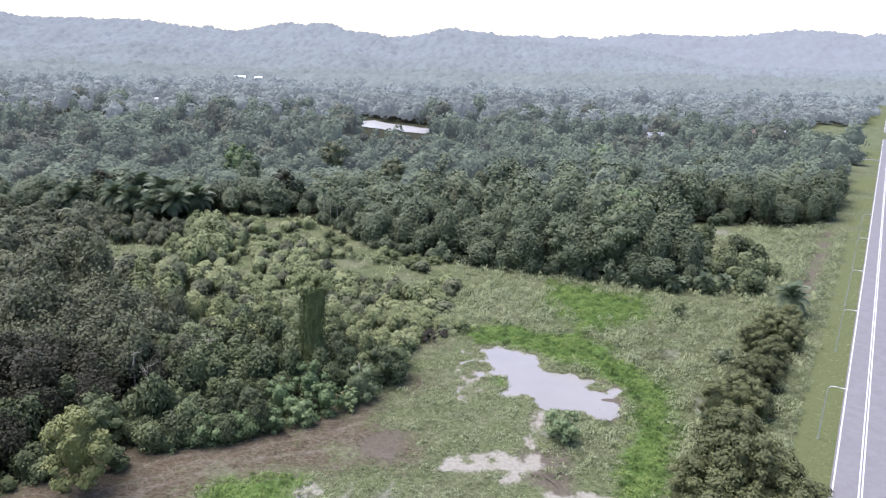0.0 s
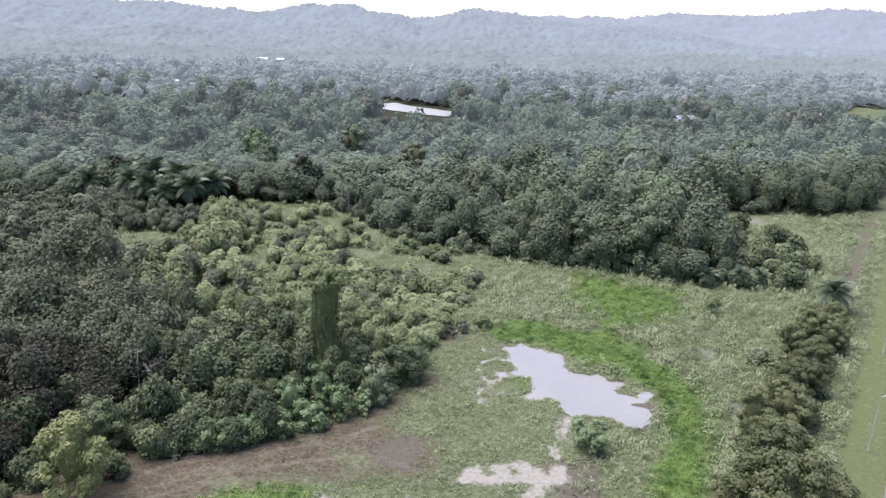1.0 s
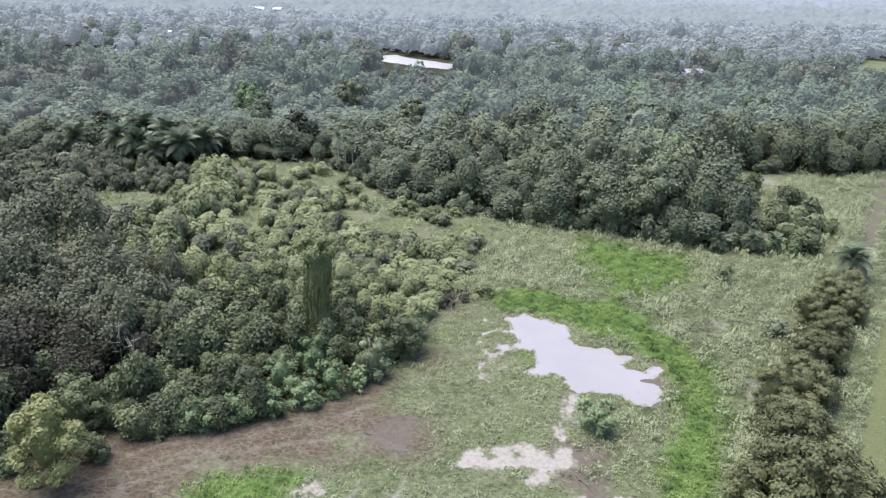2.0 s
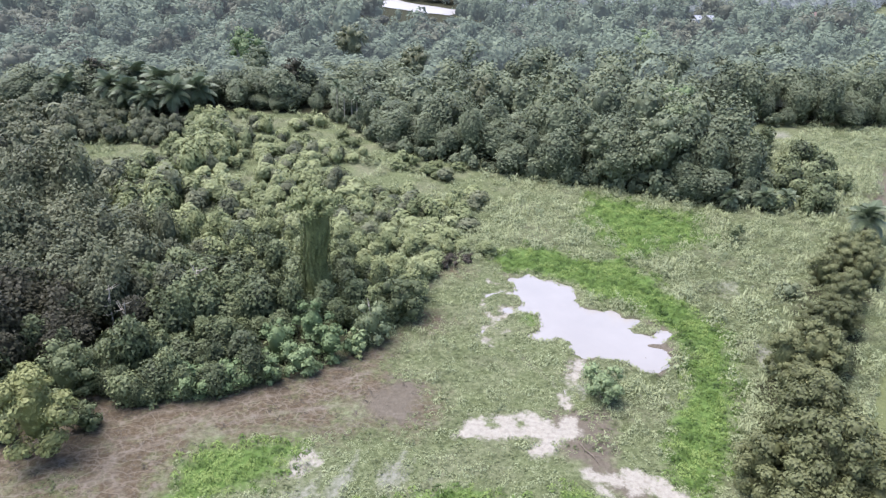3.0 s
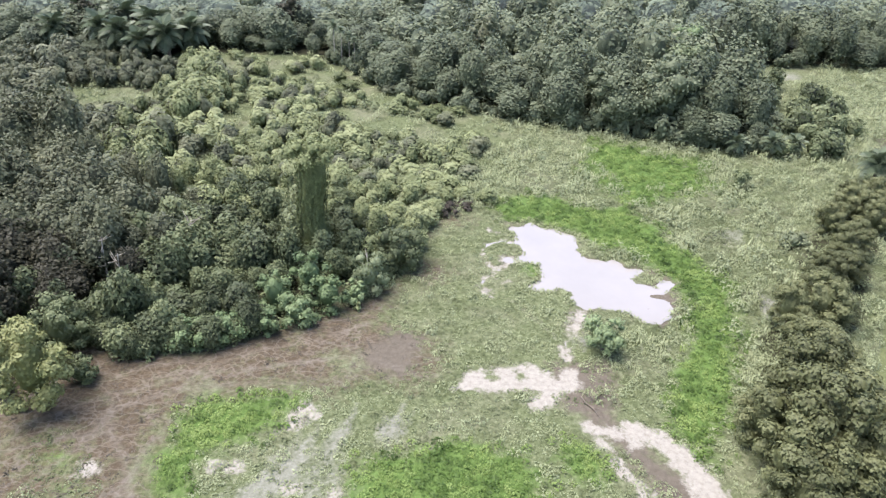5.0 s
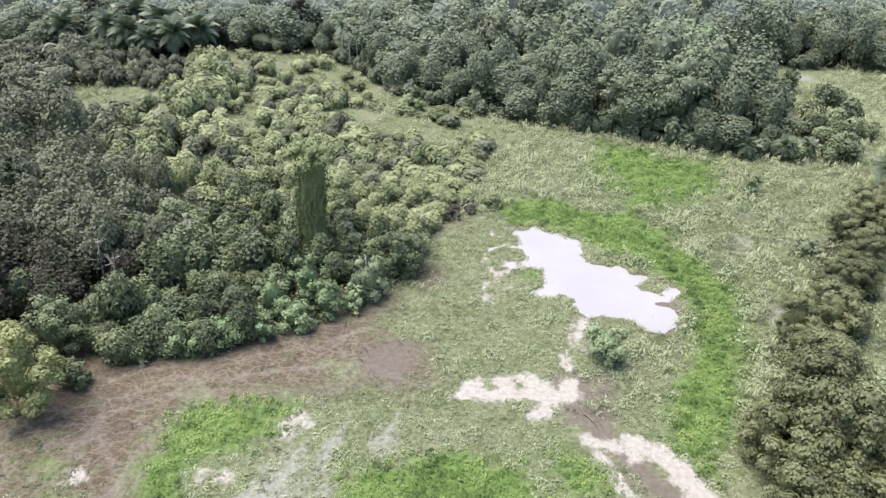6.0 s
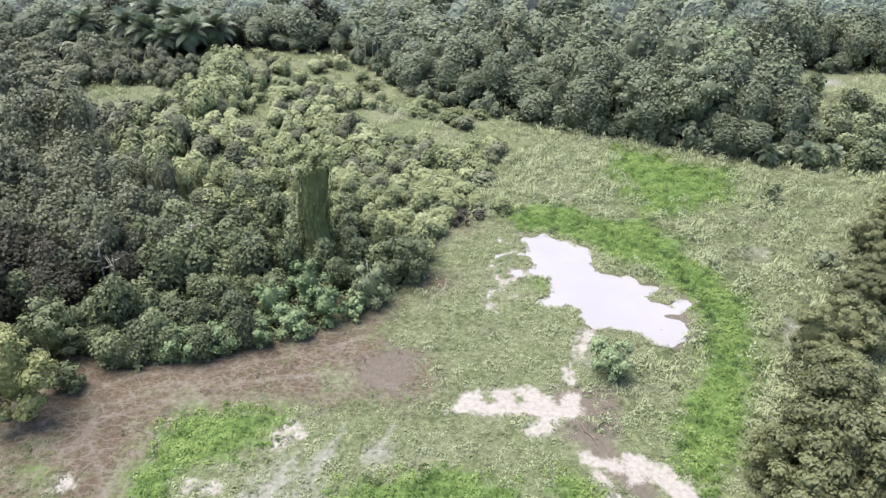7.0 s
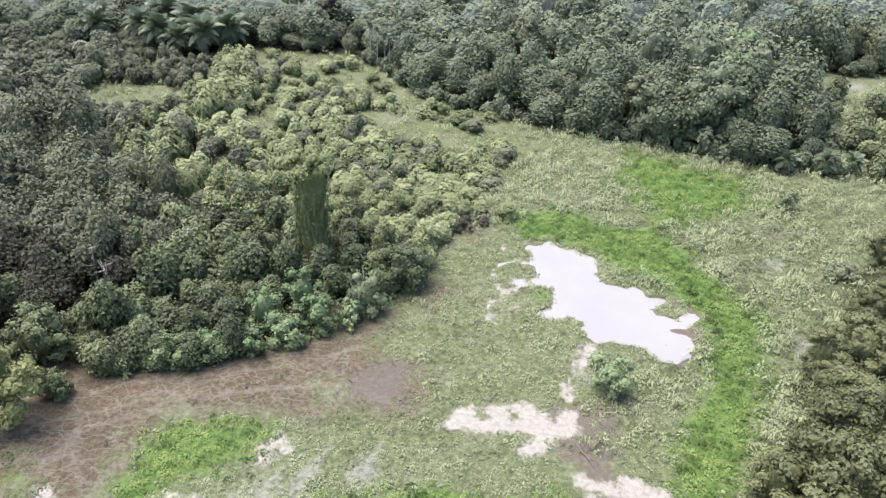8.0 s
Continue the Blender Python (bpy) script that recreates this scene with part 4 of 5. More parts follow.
def forest():
    x, y = scatter(-260, 260, 178, 345, 6.9)
    ok = back_wood(x, y) & in_view(x, y)
    x, y = x[ok], y[ok]
    gap = y - np.interp(x, *BACK_EDGE)
    a, o = road_coords(x, y)
    s = RNG.uniform(0.65, 1.5, len(x)) * np.where(gap < 5, 0.8, 1.0)
    h = RNG.uniform(0.62, 1.32, len(x)) / np.sqrt(s) * np.where(gap < 6, 0.9, 1.0) * np.where((x > 84) & (x < 112) & (y < 262), 0.5, 1.0)
    h = h * np.interp(x, [-60, 0, 20], [0.62, 0.68, 0.95])
    s = np.where((x > 84) & (x < 112) & (y < 262), s * 0.7, s)
    edge = np.argsort(np.minimum(gap, 30) + 0.12 * y)
    near, rest = edge[:140], edge[140:]
    place(variants(6, wood_model), zip(x[near], y[near], s[near], h[near]))
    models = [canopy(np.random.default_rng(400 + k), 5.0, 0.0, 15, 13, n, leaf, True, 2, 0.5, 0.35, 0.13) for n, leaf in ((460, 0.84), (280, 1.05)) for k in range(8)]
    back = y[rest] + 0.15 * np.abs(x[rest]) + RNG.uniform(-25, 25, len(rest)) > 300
    for name, label, mat, b in (("forest", "dense green lowland forest canopy", LEAF_WOOD, rest[~back]), ("forest_deeper", "lowland forest canopy behind, tinted pale for haze", LEAF_MID, rest[back])):
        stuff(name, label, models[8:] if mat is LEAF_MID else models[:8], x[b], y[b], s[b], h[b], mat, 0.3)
    models = [canopy(np.random.default_rng(440 + k), 5.4, 0.0, 14, 10, 190, 1.25, True, 2, 0.52, 0.3, 0.13) for k in range(9)]
    sparse = [canopy(np.random.default_rng(460 + k), 5.4, 0.0, 14, 9, 80, 1.8) for k in range(9)]
    x, y = scatter(-470, 520, 345, 730, 9.6)
    ok = back_wood(x, y) & in_view(x, y) & ~house_view(x, y)
    x, y = x[ok], y[ok]
    low = (np.abs(x) < 40) & (y > 400) & (y < 480) | (x < -200) & (y > 490) & (y < 560)
    bank = river_area(x, y) > 0
    s = RNG.uniform(0.6, 1.5, len(x)) * np.where(y > 560, 1.12, 1.0) * np.where(bank, 0.42, 1.0)
    h = RNG.uniform(0.5, 1.2, len(x)) * np.where(low, 0.45, 1) / np.sqrt(s) * (1 + 0.3 * value_noise(x, y, 45, 97))
    tower = RNG.uniform(size=len(x)) < 0.09
    s, h = np.where(tower & ~low & ~bank, s * 1.15, s), np.where(tower & ~low & ~bank, h * 1.15, h)
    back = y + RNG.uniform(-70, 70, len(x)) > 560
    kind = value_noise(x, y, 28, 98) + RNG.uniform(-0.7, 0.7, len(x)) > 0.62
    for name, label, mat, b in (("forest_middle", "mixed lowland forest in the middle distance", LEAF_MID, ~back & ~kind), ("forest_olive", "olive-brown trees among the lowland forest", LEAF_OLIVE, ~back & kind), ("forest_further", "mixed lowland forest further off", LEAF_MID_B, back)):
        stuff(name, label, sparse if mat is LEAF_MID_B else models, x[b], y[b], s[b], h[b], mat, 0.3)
    x, y = scatter(-700, 800, 730, 960, 14)
    ok = in_view(x, y) & ~((np.abs(road_coords(x, y)[1] - 4) < 14))
    x, y = x[ok], y[ok]
    models = [canopy(np.random.default_rng(480 + k), 7, 0.0, 14, 12, 36, 2.3) for k in range(7)]
    s = RNG.uniform(0.6, 1.35, len(x))
    stuff("forest_distant", "distant forest on the plain, tinted grey for haze", models, x, y, s, RNG.uniform(0.6, 1.1, len(x)), LEAF_FAR, 0.35)


forest()


# ---- hills ----
def treetops(x, y, size, seed):
    """Rounded crowns side by side: 0 to 1."""
    i, j = np.floor(x / size), np.floor(y / size)
    best = np.zeros(np.shape(x))
    for di in (-1, 0, 1):
        for dj in (-1, 0, 1):
            a, b = i + di, j + dj
            h = [np.modf(np.abs(np.sin(a * 127.1 + b * 311.7 + seed + 57.3 * q) * 43758.5453))[0] for q in range(4)]
            d = np.hypot(x - (a + 0.15 + 0.7 * h[0]) * size, y - (b + 0.15 + 0.7 * h[1]) * size) / size
            best = np.maximum(best, (0.55 + 0.45 * h[2]) * np.clip(1 - (d / (0.6 + 0.3 * h[3])) ** 2, 0, 1))
    return best


def ridge(name, label, mat, crest, far, deep, step, tree, high, seed, fold=0.25):
    """A wooded rise that climbs over the depth deep to a crest at the distance far; crest: (sideways / far, height)."""
    x, y = np.arange(-0.66 * far - 60, 0.84 * far + 60, step), np.arange(far - deep, far + 70, step)
    X, Y = np.meshgrid(x, y)
    U, H = zip(*crest)
    k = np.clip((Y - far + deep) / deep, 0, 1)
    climb = k * k * (3 - 2 * k)
    spur = 1 - 2 * np.abs(fractal(X + 0.35 * Y, 0.5 * Y, 260, seed, 2))
    Z = np.interp(X / Y, U, H) * climb * (1 + fold * spur * np.sin(np.pi * climb)) + high * (treetops(X, Y, tree, seed) + 0.45 * fractal(X, Y, 4 * tree, seed + 3))
    Z = np.maximum(Z, 1.5 + 0.3 * high * treetops(X, Y, tree, seed + 11))
    Z = Z - 30 * np.clip(1 - (Y - far + deep) / 60, 0, 1)
    n = len(x)
    i = (np.arange(len(y) - 1)[:, None] * n + np.arange(n - 1)).ravel()
    T = np.concatenate([np.stack([i, i + 1, i + n + 1], 1), np.stack([i, i + n + 1, i + n], 1)])
    me = tri_mesh(name, np.stack([X.ravel(), Y.ravel(), Z.ravel()], 1), T, mat, smooth=True)
    tagged(new(name, me), label, "hills", kind="structure")


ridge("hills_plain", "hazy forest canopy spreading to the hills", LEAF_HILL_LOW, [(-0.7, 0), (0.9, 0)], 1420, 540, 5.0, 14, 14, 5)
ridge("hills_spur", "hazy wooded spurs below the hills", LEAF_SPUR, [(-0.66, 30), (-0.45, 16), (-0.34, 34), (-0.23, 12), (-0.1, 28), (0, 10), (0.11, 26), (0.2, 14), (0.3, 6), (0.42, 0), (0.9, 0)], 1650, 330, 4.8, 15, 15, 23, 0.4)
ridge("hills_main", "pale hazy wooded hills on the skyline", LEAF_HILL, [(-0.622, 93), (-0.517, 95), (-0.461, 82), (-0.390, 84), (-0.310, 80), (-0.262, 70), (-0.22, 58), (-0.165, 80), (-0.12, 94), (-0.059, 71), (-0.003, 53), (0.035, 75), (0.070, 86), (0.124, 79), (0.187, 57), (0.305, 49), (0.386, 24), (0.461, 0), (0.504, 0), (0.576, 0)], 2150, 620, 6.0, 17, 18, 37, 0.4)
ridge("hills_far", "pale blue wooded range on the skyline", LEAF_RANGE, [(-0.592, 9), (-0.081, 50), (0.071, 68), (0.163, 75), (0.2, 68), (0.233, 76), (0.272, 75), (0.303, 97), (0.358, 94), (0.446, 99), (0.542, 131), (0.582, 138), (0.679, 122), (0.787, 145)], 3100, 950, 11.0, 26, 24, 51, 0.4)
# roadside trees
def hedge():
    P = np.array(HEDGE_LINE, float)
    out = []
    s = np.linspace(0, len(P) - 1, 32)
    for k, v in enumerate(s):
        q = np.array([np.interp(v, range(len(P)), P[:, 0]), np.interp(v, range(len(P)), P[:, 1])])
        q = q + RNG.uniform(-1.5, 1.5, 2) + ROAD_N * RNG.uniform(-3.2, 3.4)
        size = np.interp(q[1], [80, 100, 112, 130, 142, 157], [11.5, 10.5, 10, 7, 8, 6]) / 10 * RNG.uniform(0.55, 1.05)
        out.append((q[0], q[1], size, RNG.uniform(0.9, 1.12)))
    out += [(48.5, 85, 1.3, 1.05), (44, 80.5, 1.15, 0.9), (44.2, 88.5, 0.8, 1.0), (53.5, 80, 1.1, 1.0), (50.5, 93, 0.95, 1.0), (43, 75, 1.0, 1.0), (56, 86, 0.7, 0.9)]
    place(variants(5, hedge_model), out)


def bush_cluster():
    x, y = scatter(80, 126, 174, 242, 4.2)
    d = inside(x, y, [(83, 181), (91, 175), (103, 179), (117, 198), (122, 220), (110, 238), (99, 228), (90, 200)])
    ok = (d > 0) & (value_noise(x, y, 7, 81) > -0.1)
    place(variants(4, bush_model), [(a, b, RNG.uniform(0.75, 1.25), RNG.uniform(0.8, 1.3)) for a, b in zip(x[ok], y[ok])])


def forest_skirt():
    """Low bushes along the foot of the forest."""
    x = np.arange(-26, 87, 2.6)
    x = x + RNG.uniform(-0.9, 0.9, len(x))
    y = np.interp(x, *BACK_EDGE) + RNG.uniform(-1.0, 1.6, len(x))
    models = variants(4, skirt_model)
    place(models, zip(x, y, RNG.uniform(0.7, 1.35, len(x)), RNG.uniform(0.75, 1.3, len(x))))


def skirt_model(rng):
    v, t, c = canopy(rng, 2.3, -0.6, rng.uniform(3.2, 4.2), 8, 320, 0.48, False, 2, 0.55, 0.45)
    return plant("forest_bush", "leafy green bush at the foot of the forest", "bush", "bushes along the forest foot", tri_mesh("crown", v, t, LEAF_WOOD, c + 0.08), tri_mesh("trunk", *trunk(rng, 2.4, 0.1, 2, 1.0, 4), BARK))


hedge()
bush_cluster()
forest_skirt()


# vine-covered tower of a tree
def vine_tower(x, y):
    """A dead tree that creepers have turned into a leafy column with a ragged head."""
    rng = np.random.default_rng(61)
    root = tagged(new("vine_tree"), "tall dead tree wrapped in hanging green vines", "tree")
    root.matrix_basis = pose(x, y, 0)
    part("trunk", tri_mesh("trunk", *trunk(rng, 19, 0.4, 5, 2.2, 8), BARK), root)
    z = np.linspace(0, 19.5, 11)
    wide = np.interp(z, [0, 2, 5, 11, 16, 19.5], [3.4, 2.9, 2.5, 2.3, 2.6, 2.4])
    pieces = [tube([(0.3 * math.sin(0.5 * h), 0.25 * math.cos(0.7 * h), h) for h in z], wide * 0.86, 12)]
    for k in range(80):
        w, top, low = rng.uniform(0, 2 * math.pi), rng.uniform(9, 20), rng.uniform(-1, 8)
        h = np.arange(top, low, -0.42) + rng.uniform(-0.1, 0.1)
        h = h[h > 0.2]
        w = w + 0.06 * np.sin(h * 0.8 + k) + rng.uniform(-0.07, 0.07, len(h))
        D = np.stack([np.cos(w), np.sin(w), 0 * w], 1)
        r = np.interp(h, z, wide) * (0.9 + 0.14 * math.sin(k * 2.4)) + rng.uniform(-0.12, 0.2, len(h))
        P = D * r[:, None] + np.stack([0.3 * np.sin(0.5 * h), 0.25 * np.cos(0.7 * h), h], 1)
        pieces.append(leaves_at(rng, P, unit(D + rng.normal(size=D.shape) * 0.3 + np.array([0, 0, 0.25])), 0.62, 0.6, 2.0))
    V, T = join(pieces)
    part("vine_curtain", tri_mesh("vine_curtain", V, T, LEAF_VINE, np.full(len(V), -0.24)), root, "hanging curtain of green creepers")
    v, t, c = crown(rng, 3.9, 17.6, 22.4, 20, 1500, 0.42, shell=0.85, lobe=(0.2, 0.38), sag=0.5)
    part("crown", tri_mesh("crown", v, t, LEAF_VINE, c - 0.06), root)


vine_tower(-16.4, 131)


def bush(name, label, category, x, y, radius, height, mat, lobes=12, leaves=700, leaf=0.42, bark=BARK, sag=0.0, low=-0.4, seed=1, stem=0.7, shell=0.72, lobe=(0.28, 0.42), tint=0.0):
    rng = np.random.default_rng(700 + seed)
    v, t, c = crown(rng, radius, low, height, lobes, leaves, leaf, sag=sag, shell=shell, lobe=lobe, skirt=0.8)
    root = plant(name, label, category, "", tri_mesh("crown", v, t, mat, c + tint), tri_mesh("trunk", *trunk(rng, height * stem, 0.05 + radius * 0.035, 4, radius * 0.5), bark))
    root.matrix_basis = pose(x, y, float(ground_height(np.array([x]), np.array([y]))[0]) - 0.05)
    return root


bush("yellow_tree", "yellow-green broadleaf tree at the edge of bare soil", "tree", -46.2, 93.6, 4.0, 13.0, LEAF_YELLOW, 26, 4400, 0.4, low=-0.6, seed=2, shell=0.95, lobe=(0.17, 0.36))
bush("meadow_bush", "fine-leaved green sapling bush beside the pond", "bush", 28.2, 106, 2.9, 5.6, LEAF_FRESH, 18, 1700, 0.3, low=0.3, seed=3, tint=0.1, shell=0.85)
bush("meadow_bush", "small round dark green bush in the meadow", "bush", 69.6, 161.8, 2.1, 4.8, LEAF_SHRUB, 12, 700, 0.34, seed=4, tint=0.16)
bush("meadow_bush", "low dark green bush in the meadow", "bush", 70.2, 136.6, 2.4, 3.6, LEAF_WOOD, 10, 480, 0.42, seed=5, tint=0.18)
bush("meadow_bush", "low green bush in the far clearing", "bush", 122.5, 259, 3.6, 5.0, LEAF_WOOD, 12, 480, 0.6, seed=6)
bush("drooping_bush", "pale drooping bush with a bleached bare stem", "bush", -6.6, 120.8, 3.2, 6.8, LEAF_PALE, 12, 900, 0.42, PALE_BARK, 1.2, seed=7, stem=1.05, tint=0.12)
for k, (x, y, r, h) in enumerate([(-12.4, 115.6, 3.0, 6.2), (-16.6, 112, 2.6, 4.8), (-21.5, 109.4, 2.6, 4.6), (-8.4, 118, 2.2, 3.8), (-15.6, 118.6, 3.2, 8.6), (-20.5, 115, 2.8, 7.4), (-26, 108, 2.6, 5.0), (-31.5, 106, 2.8, 5.2)]):
    bush("edge_bush", "bright fresh green bush along the scrub edge", "bush", x, y, r, h, LEAF_FRESH, 11, 700, 0.4, seed=20 + k, shell=0.78)
bush("edge_bush", "dark green bush beside the yellow-green tree", "bush", -48, 104.5, 3.3, 9.6, LEAF_SHRUB, 22, 1900, 0.36, seed=27, shell=0.85, tint=-0.1)
bush("edge_bush", "low dark green bush on the bare soil edge", "bush", -43.2, 98.6, 2.1, 3.8, LEAF_SHRUB, 12, 700, 0.4, seed=28, shell=0.8)
for k in range(12):
    bush("seedling", "small green seedling shrub at the scrub edge", "shrub", -8 - 2.8 * k + 0.8 * math.sin(k * 5), 115.6 - 1.15 * k + 0.9 * math.sin(k * 3), 0.75 + 0.25 * math.sin(k), 1.1 + 0.4 * math.cos(k * 2), LEAF_FRESH if k % 3 else LEAF_VINE, 6, 120, 0.32, seed=40 + k)["group"] = "seedlings at the scrub edge"
bush("round_bush", "round dark green bush at the scrub edge", "bush", -1.6, 128.5, 4.3, 7.6, LEAF_SHRUB, 22, 2000, 0.38, seed=8, tint=0.05)
bush("big_tree", "large broad-crowned tree at the forest edge", "tree", 62.5, 195, 8.0, 20.5, LEAF_WOOD, 34, 3200, 0.75, low=0.0, seed=9, tint=0.16)
bush("big_tree", "large grey-green tree at the forest edge", "tree", 49, 199, 7.0, 17.5, LEAF_WOOD, 28, 2400, 0.75, low=0.0, seed=10, tint=0.08)
bush("big_tree", "pale green tree behind the forest edge", "tree", 70, 204, 6.5, 21.0, LEAF_PALE, 24, 1500, 0.8, low=6.0, seed=12)


CANOPY = [(-71, 322, 7.5, 19, LEAF_FRESH, "bright green"), (-149, 298, 8.5, 15, LEAF_OLIVE, "flat-topped olive-brown"), (-136, 308, 8, 15, LEAF_OLIVE, "olive-brown"), (-112, 272, 6, 15, LEAF_DARK, "dark green"),
          (-46, 282, 6, 15, LEAF_DARK, "dark green"), (-105, 326, 7, 17, LEAF_OLIVE, "olive-brown"), (144, 318, 8, 19, LEAF_WOOD, "grey-green"), (248, 470, 10, 19, LEAF_OLIVE, "brownish"), (111, 287, 8, 17, LEAF_GREY, "grey-green"),
          (-2, 300, 7.5, 18, LEAF_GREY, "grey-green"), (206, 352, 8, 17, LEAF_FRESH, "bright green"), (46, 292, 8, 20, LEAF_WOOD, "grey-green"), (80, 236, 7, 19, LEAF_FRESH, "pale yellow-green"), (20, 246, 7, 18, LEAF_GREY, "grey-green"),
          (-30, 340, 8, 19, LEAF_GREY, "grey-green"), (100, 345, 8, 19, LEAF_FRESH, "bright green"), (-62, 300, 7, 16, LEAF_WOOD, "dense green"), (176, 290, 7, 15, LEAF_DARK, "dark round")]
for k, (x, y, r, h, mat, look_word) in enumerate(CANOPY):
    tree = bush("canopy_tree", look_word + " broad tree rising above the forest canopy", "tree", x, y, r, h, mat, 20, 900, 0.85, low=0.0, seed=60 + k, shell=0.7, lobe=(0.26, 0.42), tint=-0.05 if mat is LEAF_FRESH else 0.02)
    tree["group"] = "tall trees in the forest"


bush("dry_shrub", "leafless grey-brown dry shrub at the scrub edge", "shrub", 6.0, 148.5, 2.6, 2.4, GRASS_DRY, 10, 500, 0.35, PALE_BARK, seed=14, shell=0.85)
bush("dry_shrub", "low grey-brown dry shrub at the scrub edge", "shrub", 10.5, 151, 2.0, 1.7, GRASS_DRY, 8, 360, 0.35, PALE_BARK, seed=15, shell=0.85)


log_limb = tagged(new("fallen_branch"), "thin dark fallen branch lying across the mud", "branch")
log_limb.matrix_basis = pose(24.0, 94.2, 0.2, 0, 0, -64)
part("trunk", tri_mesh("trunk", *tube([(-2.1, 0.1, 0), (-0.7, -0.1, 0.06), (0.8, 0.08, 0.1), (2.2, -0.1, 0.02)], [0.11, 0.1, 0.08, 0.04], 6), BARK), log_limb)
part("twig", tri_mesh("twig", *tube([(0.5, 0.05, 0.08), (1.0, 0.5, 0.2), (1.3, 0.9, 0.2)], [0.05, 0.035, 0.015], 5), BARK), log_limb)
part("twig", tri_mesh("twig", *tube([(-0.8, -0.1, 0.06), (-0.5, -0.6, 0.22), (-0.1, -0.9, 0.25)], [0.05, 0.035, 0.015], 5), BARK), log_limb)


def snag(x, y, height, seed):
    """A bare pale dead tree standing in the scrub."""
    rng = np.random.default_rng(seed)
    root = tagged(new("dead_tree"), "bare bleached dead tree standing in dark scrub", "tree", "dead trees")
    root.matrix_basis = pose(x, y, 0)
    part("trunk", tri_mesh("trunk", *trunk(rng, height, 0.14, 0, 1), PALE_BARK), root)
    for k in range(6):
        w, z = k * 2.1 + rng.uniform(-0.4, 0.4), height * rng.uniform(0.5, 0.95)
        e = np.array([math.cos(w), math.sin(w), rng.uniform(0.3, 1.0)]) * rng.uniform(1.2, 2.6)
        part("branch", tri_mesh("branch", *tube([(0, 0, z), e * 0.5 + np.array([0, 0, z - 0.1]), e + np.array([0, 0, z])], [0.07, 0.05, 0.02], 5), PALE_BARK), root)


for k, (x, y, h) in enumerate([(-47, 119, 10.5), (-44, 117, 9), (-58, 124, 12), (-36, 128, 9.5)]):
    snag(x, y, h, 50 + k)


# palms
def palm(name, label, group, height, fronds, reach, thick):
    root = tagged(new(name), label, "palm", group)
    rng = np.random.default_rng(800 + fronds)
    part("trunk", tri_mesh("trunk", *tube([(0, 0, -0.2), (0.05, 0, height * 0.5), (0, 0.05, height)], [thick * 1.2, thick, thick * 0.8], 8), PALE_BARK if thick < 0.2 else BARK), root)
    s = np.linspace(0, 1, 12)
    rib = np.stack([reach * s * (1 - 0.18 * s), 0 * s, reach * (0.75 * s - 0.85 * s * s)], 1)
    pieces = [tube(rib[::2], np.linspace(0.06, 0.02, 6), 3)]
    P, N, Tn = [], [], []
    V, T = [], []
    for k in range(1, 12):
        for side in (-1, 1):
            L = reach * 0.34 * math.sin(math.pi * (0.18 + 0.76 * s[k]))
            a = rib[k]
            d = np.array([0.45, side, -0.45])
            d = d / np.linalg.norm(d)
            e = a + d * L
            q = np.array([0.14 * reach * 0.35, 0, 0])
            n = len(V)
            V += [a - q, a + q, e + q * 0.3, e - q * 0.3]
            T += [[n, n + 1, n + 2], [n, n + 2, n + 3]]
    pieces.append((np.array(V), np.array(T)))
    me = tri_mesh("frond", *join(pieces), LEAF_PALM)
    for k in range(fronds):
        tilt = 68 - 112 * ((k + 0.5) / fronds)
        part("frond", me, root, "", pose(0, 0, height, 0, 0, k * 137.5) @ pose(0, 0, 0, 0, -tilt, 0) @ Matrix.Scale(float(rng.uniform(0.85, 1.1)), 4))
    return root


oil = palm("oil_palm", "oil palm with a full head of arching fronds", "oil palms", 4.2, 26, 4.6, 0.35)
oil_at = [(-88, 253, 1.35), (-80, 255, 1.3), (-95, 257, 1.25), (-86, 263, 1.5), (-74, 261, 1.25), (-103, 262, 1.3), (-112, 274, 1.4), (-98, 272, 1.45), (100, 164, 0.9), (84.5, 180.5, 0.6), (90, 181, 0.55), (76, 181, 0.55), (-118, 262, 1.2)]
for k, (x, y, s) in enumerate(oil_at):
    m = pose(x, y, 0.1, 0, 0, 77 * k) @ Matrix.Scale(s, 4)
    if k:
        copy_thing(oil, m)
    else:
        oil.matrix_basis = m
slim = palm("slender_palm", "slender pale-trunked palm at the forest edge", "slender palms", 11.0, 14, 2.6, 0.13)
for k, (x, y, s) in enumerate([(-24, 249, 1.0), (-21.5, 247.5, 0.9), (-26.5, 251, 1.1), (-19.5, 244, 0.85), (-48, 264, 1.0), (-12, 236, 0.9)]):
    m = pose(x, y, 0.1, 0, 0, 50 * k) @ Matrix.Scale(s, 4)
    if k:
        copy_thing(slim, m)
    else:
        slim.matrix_basis = m


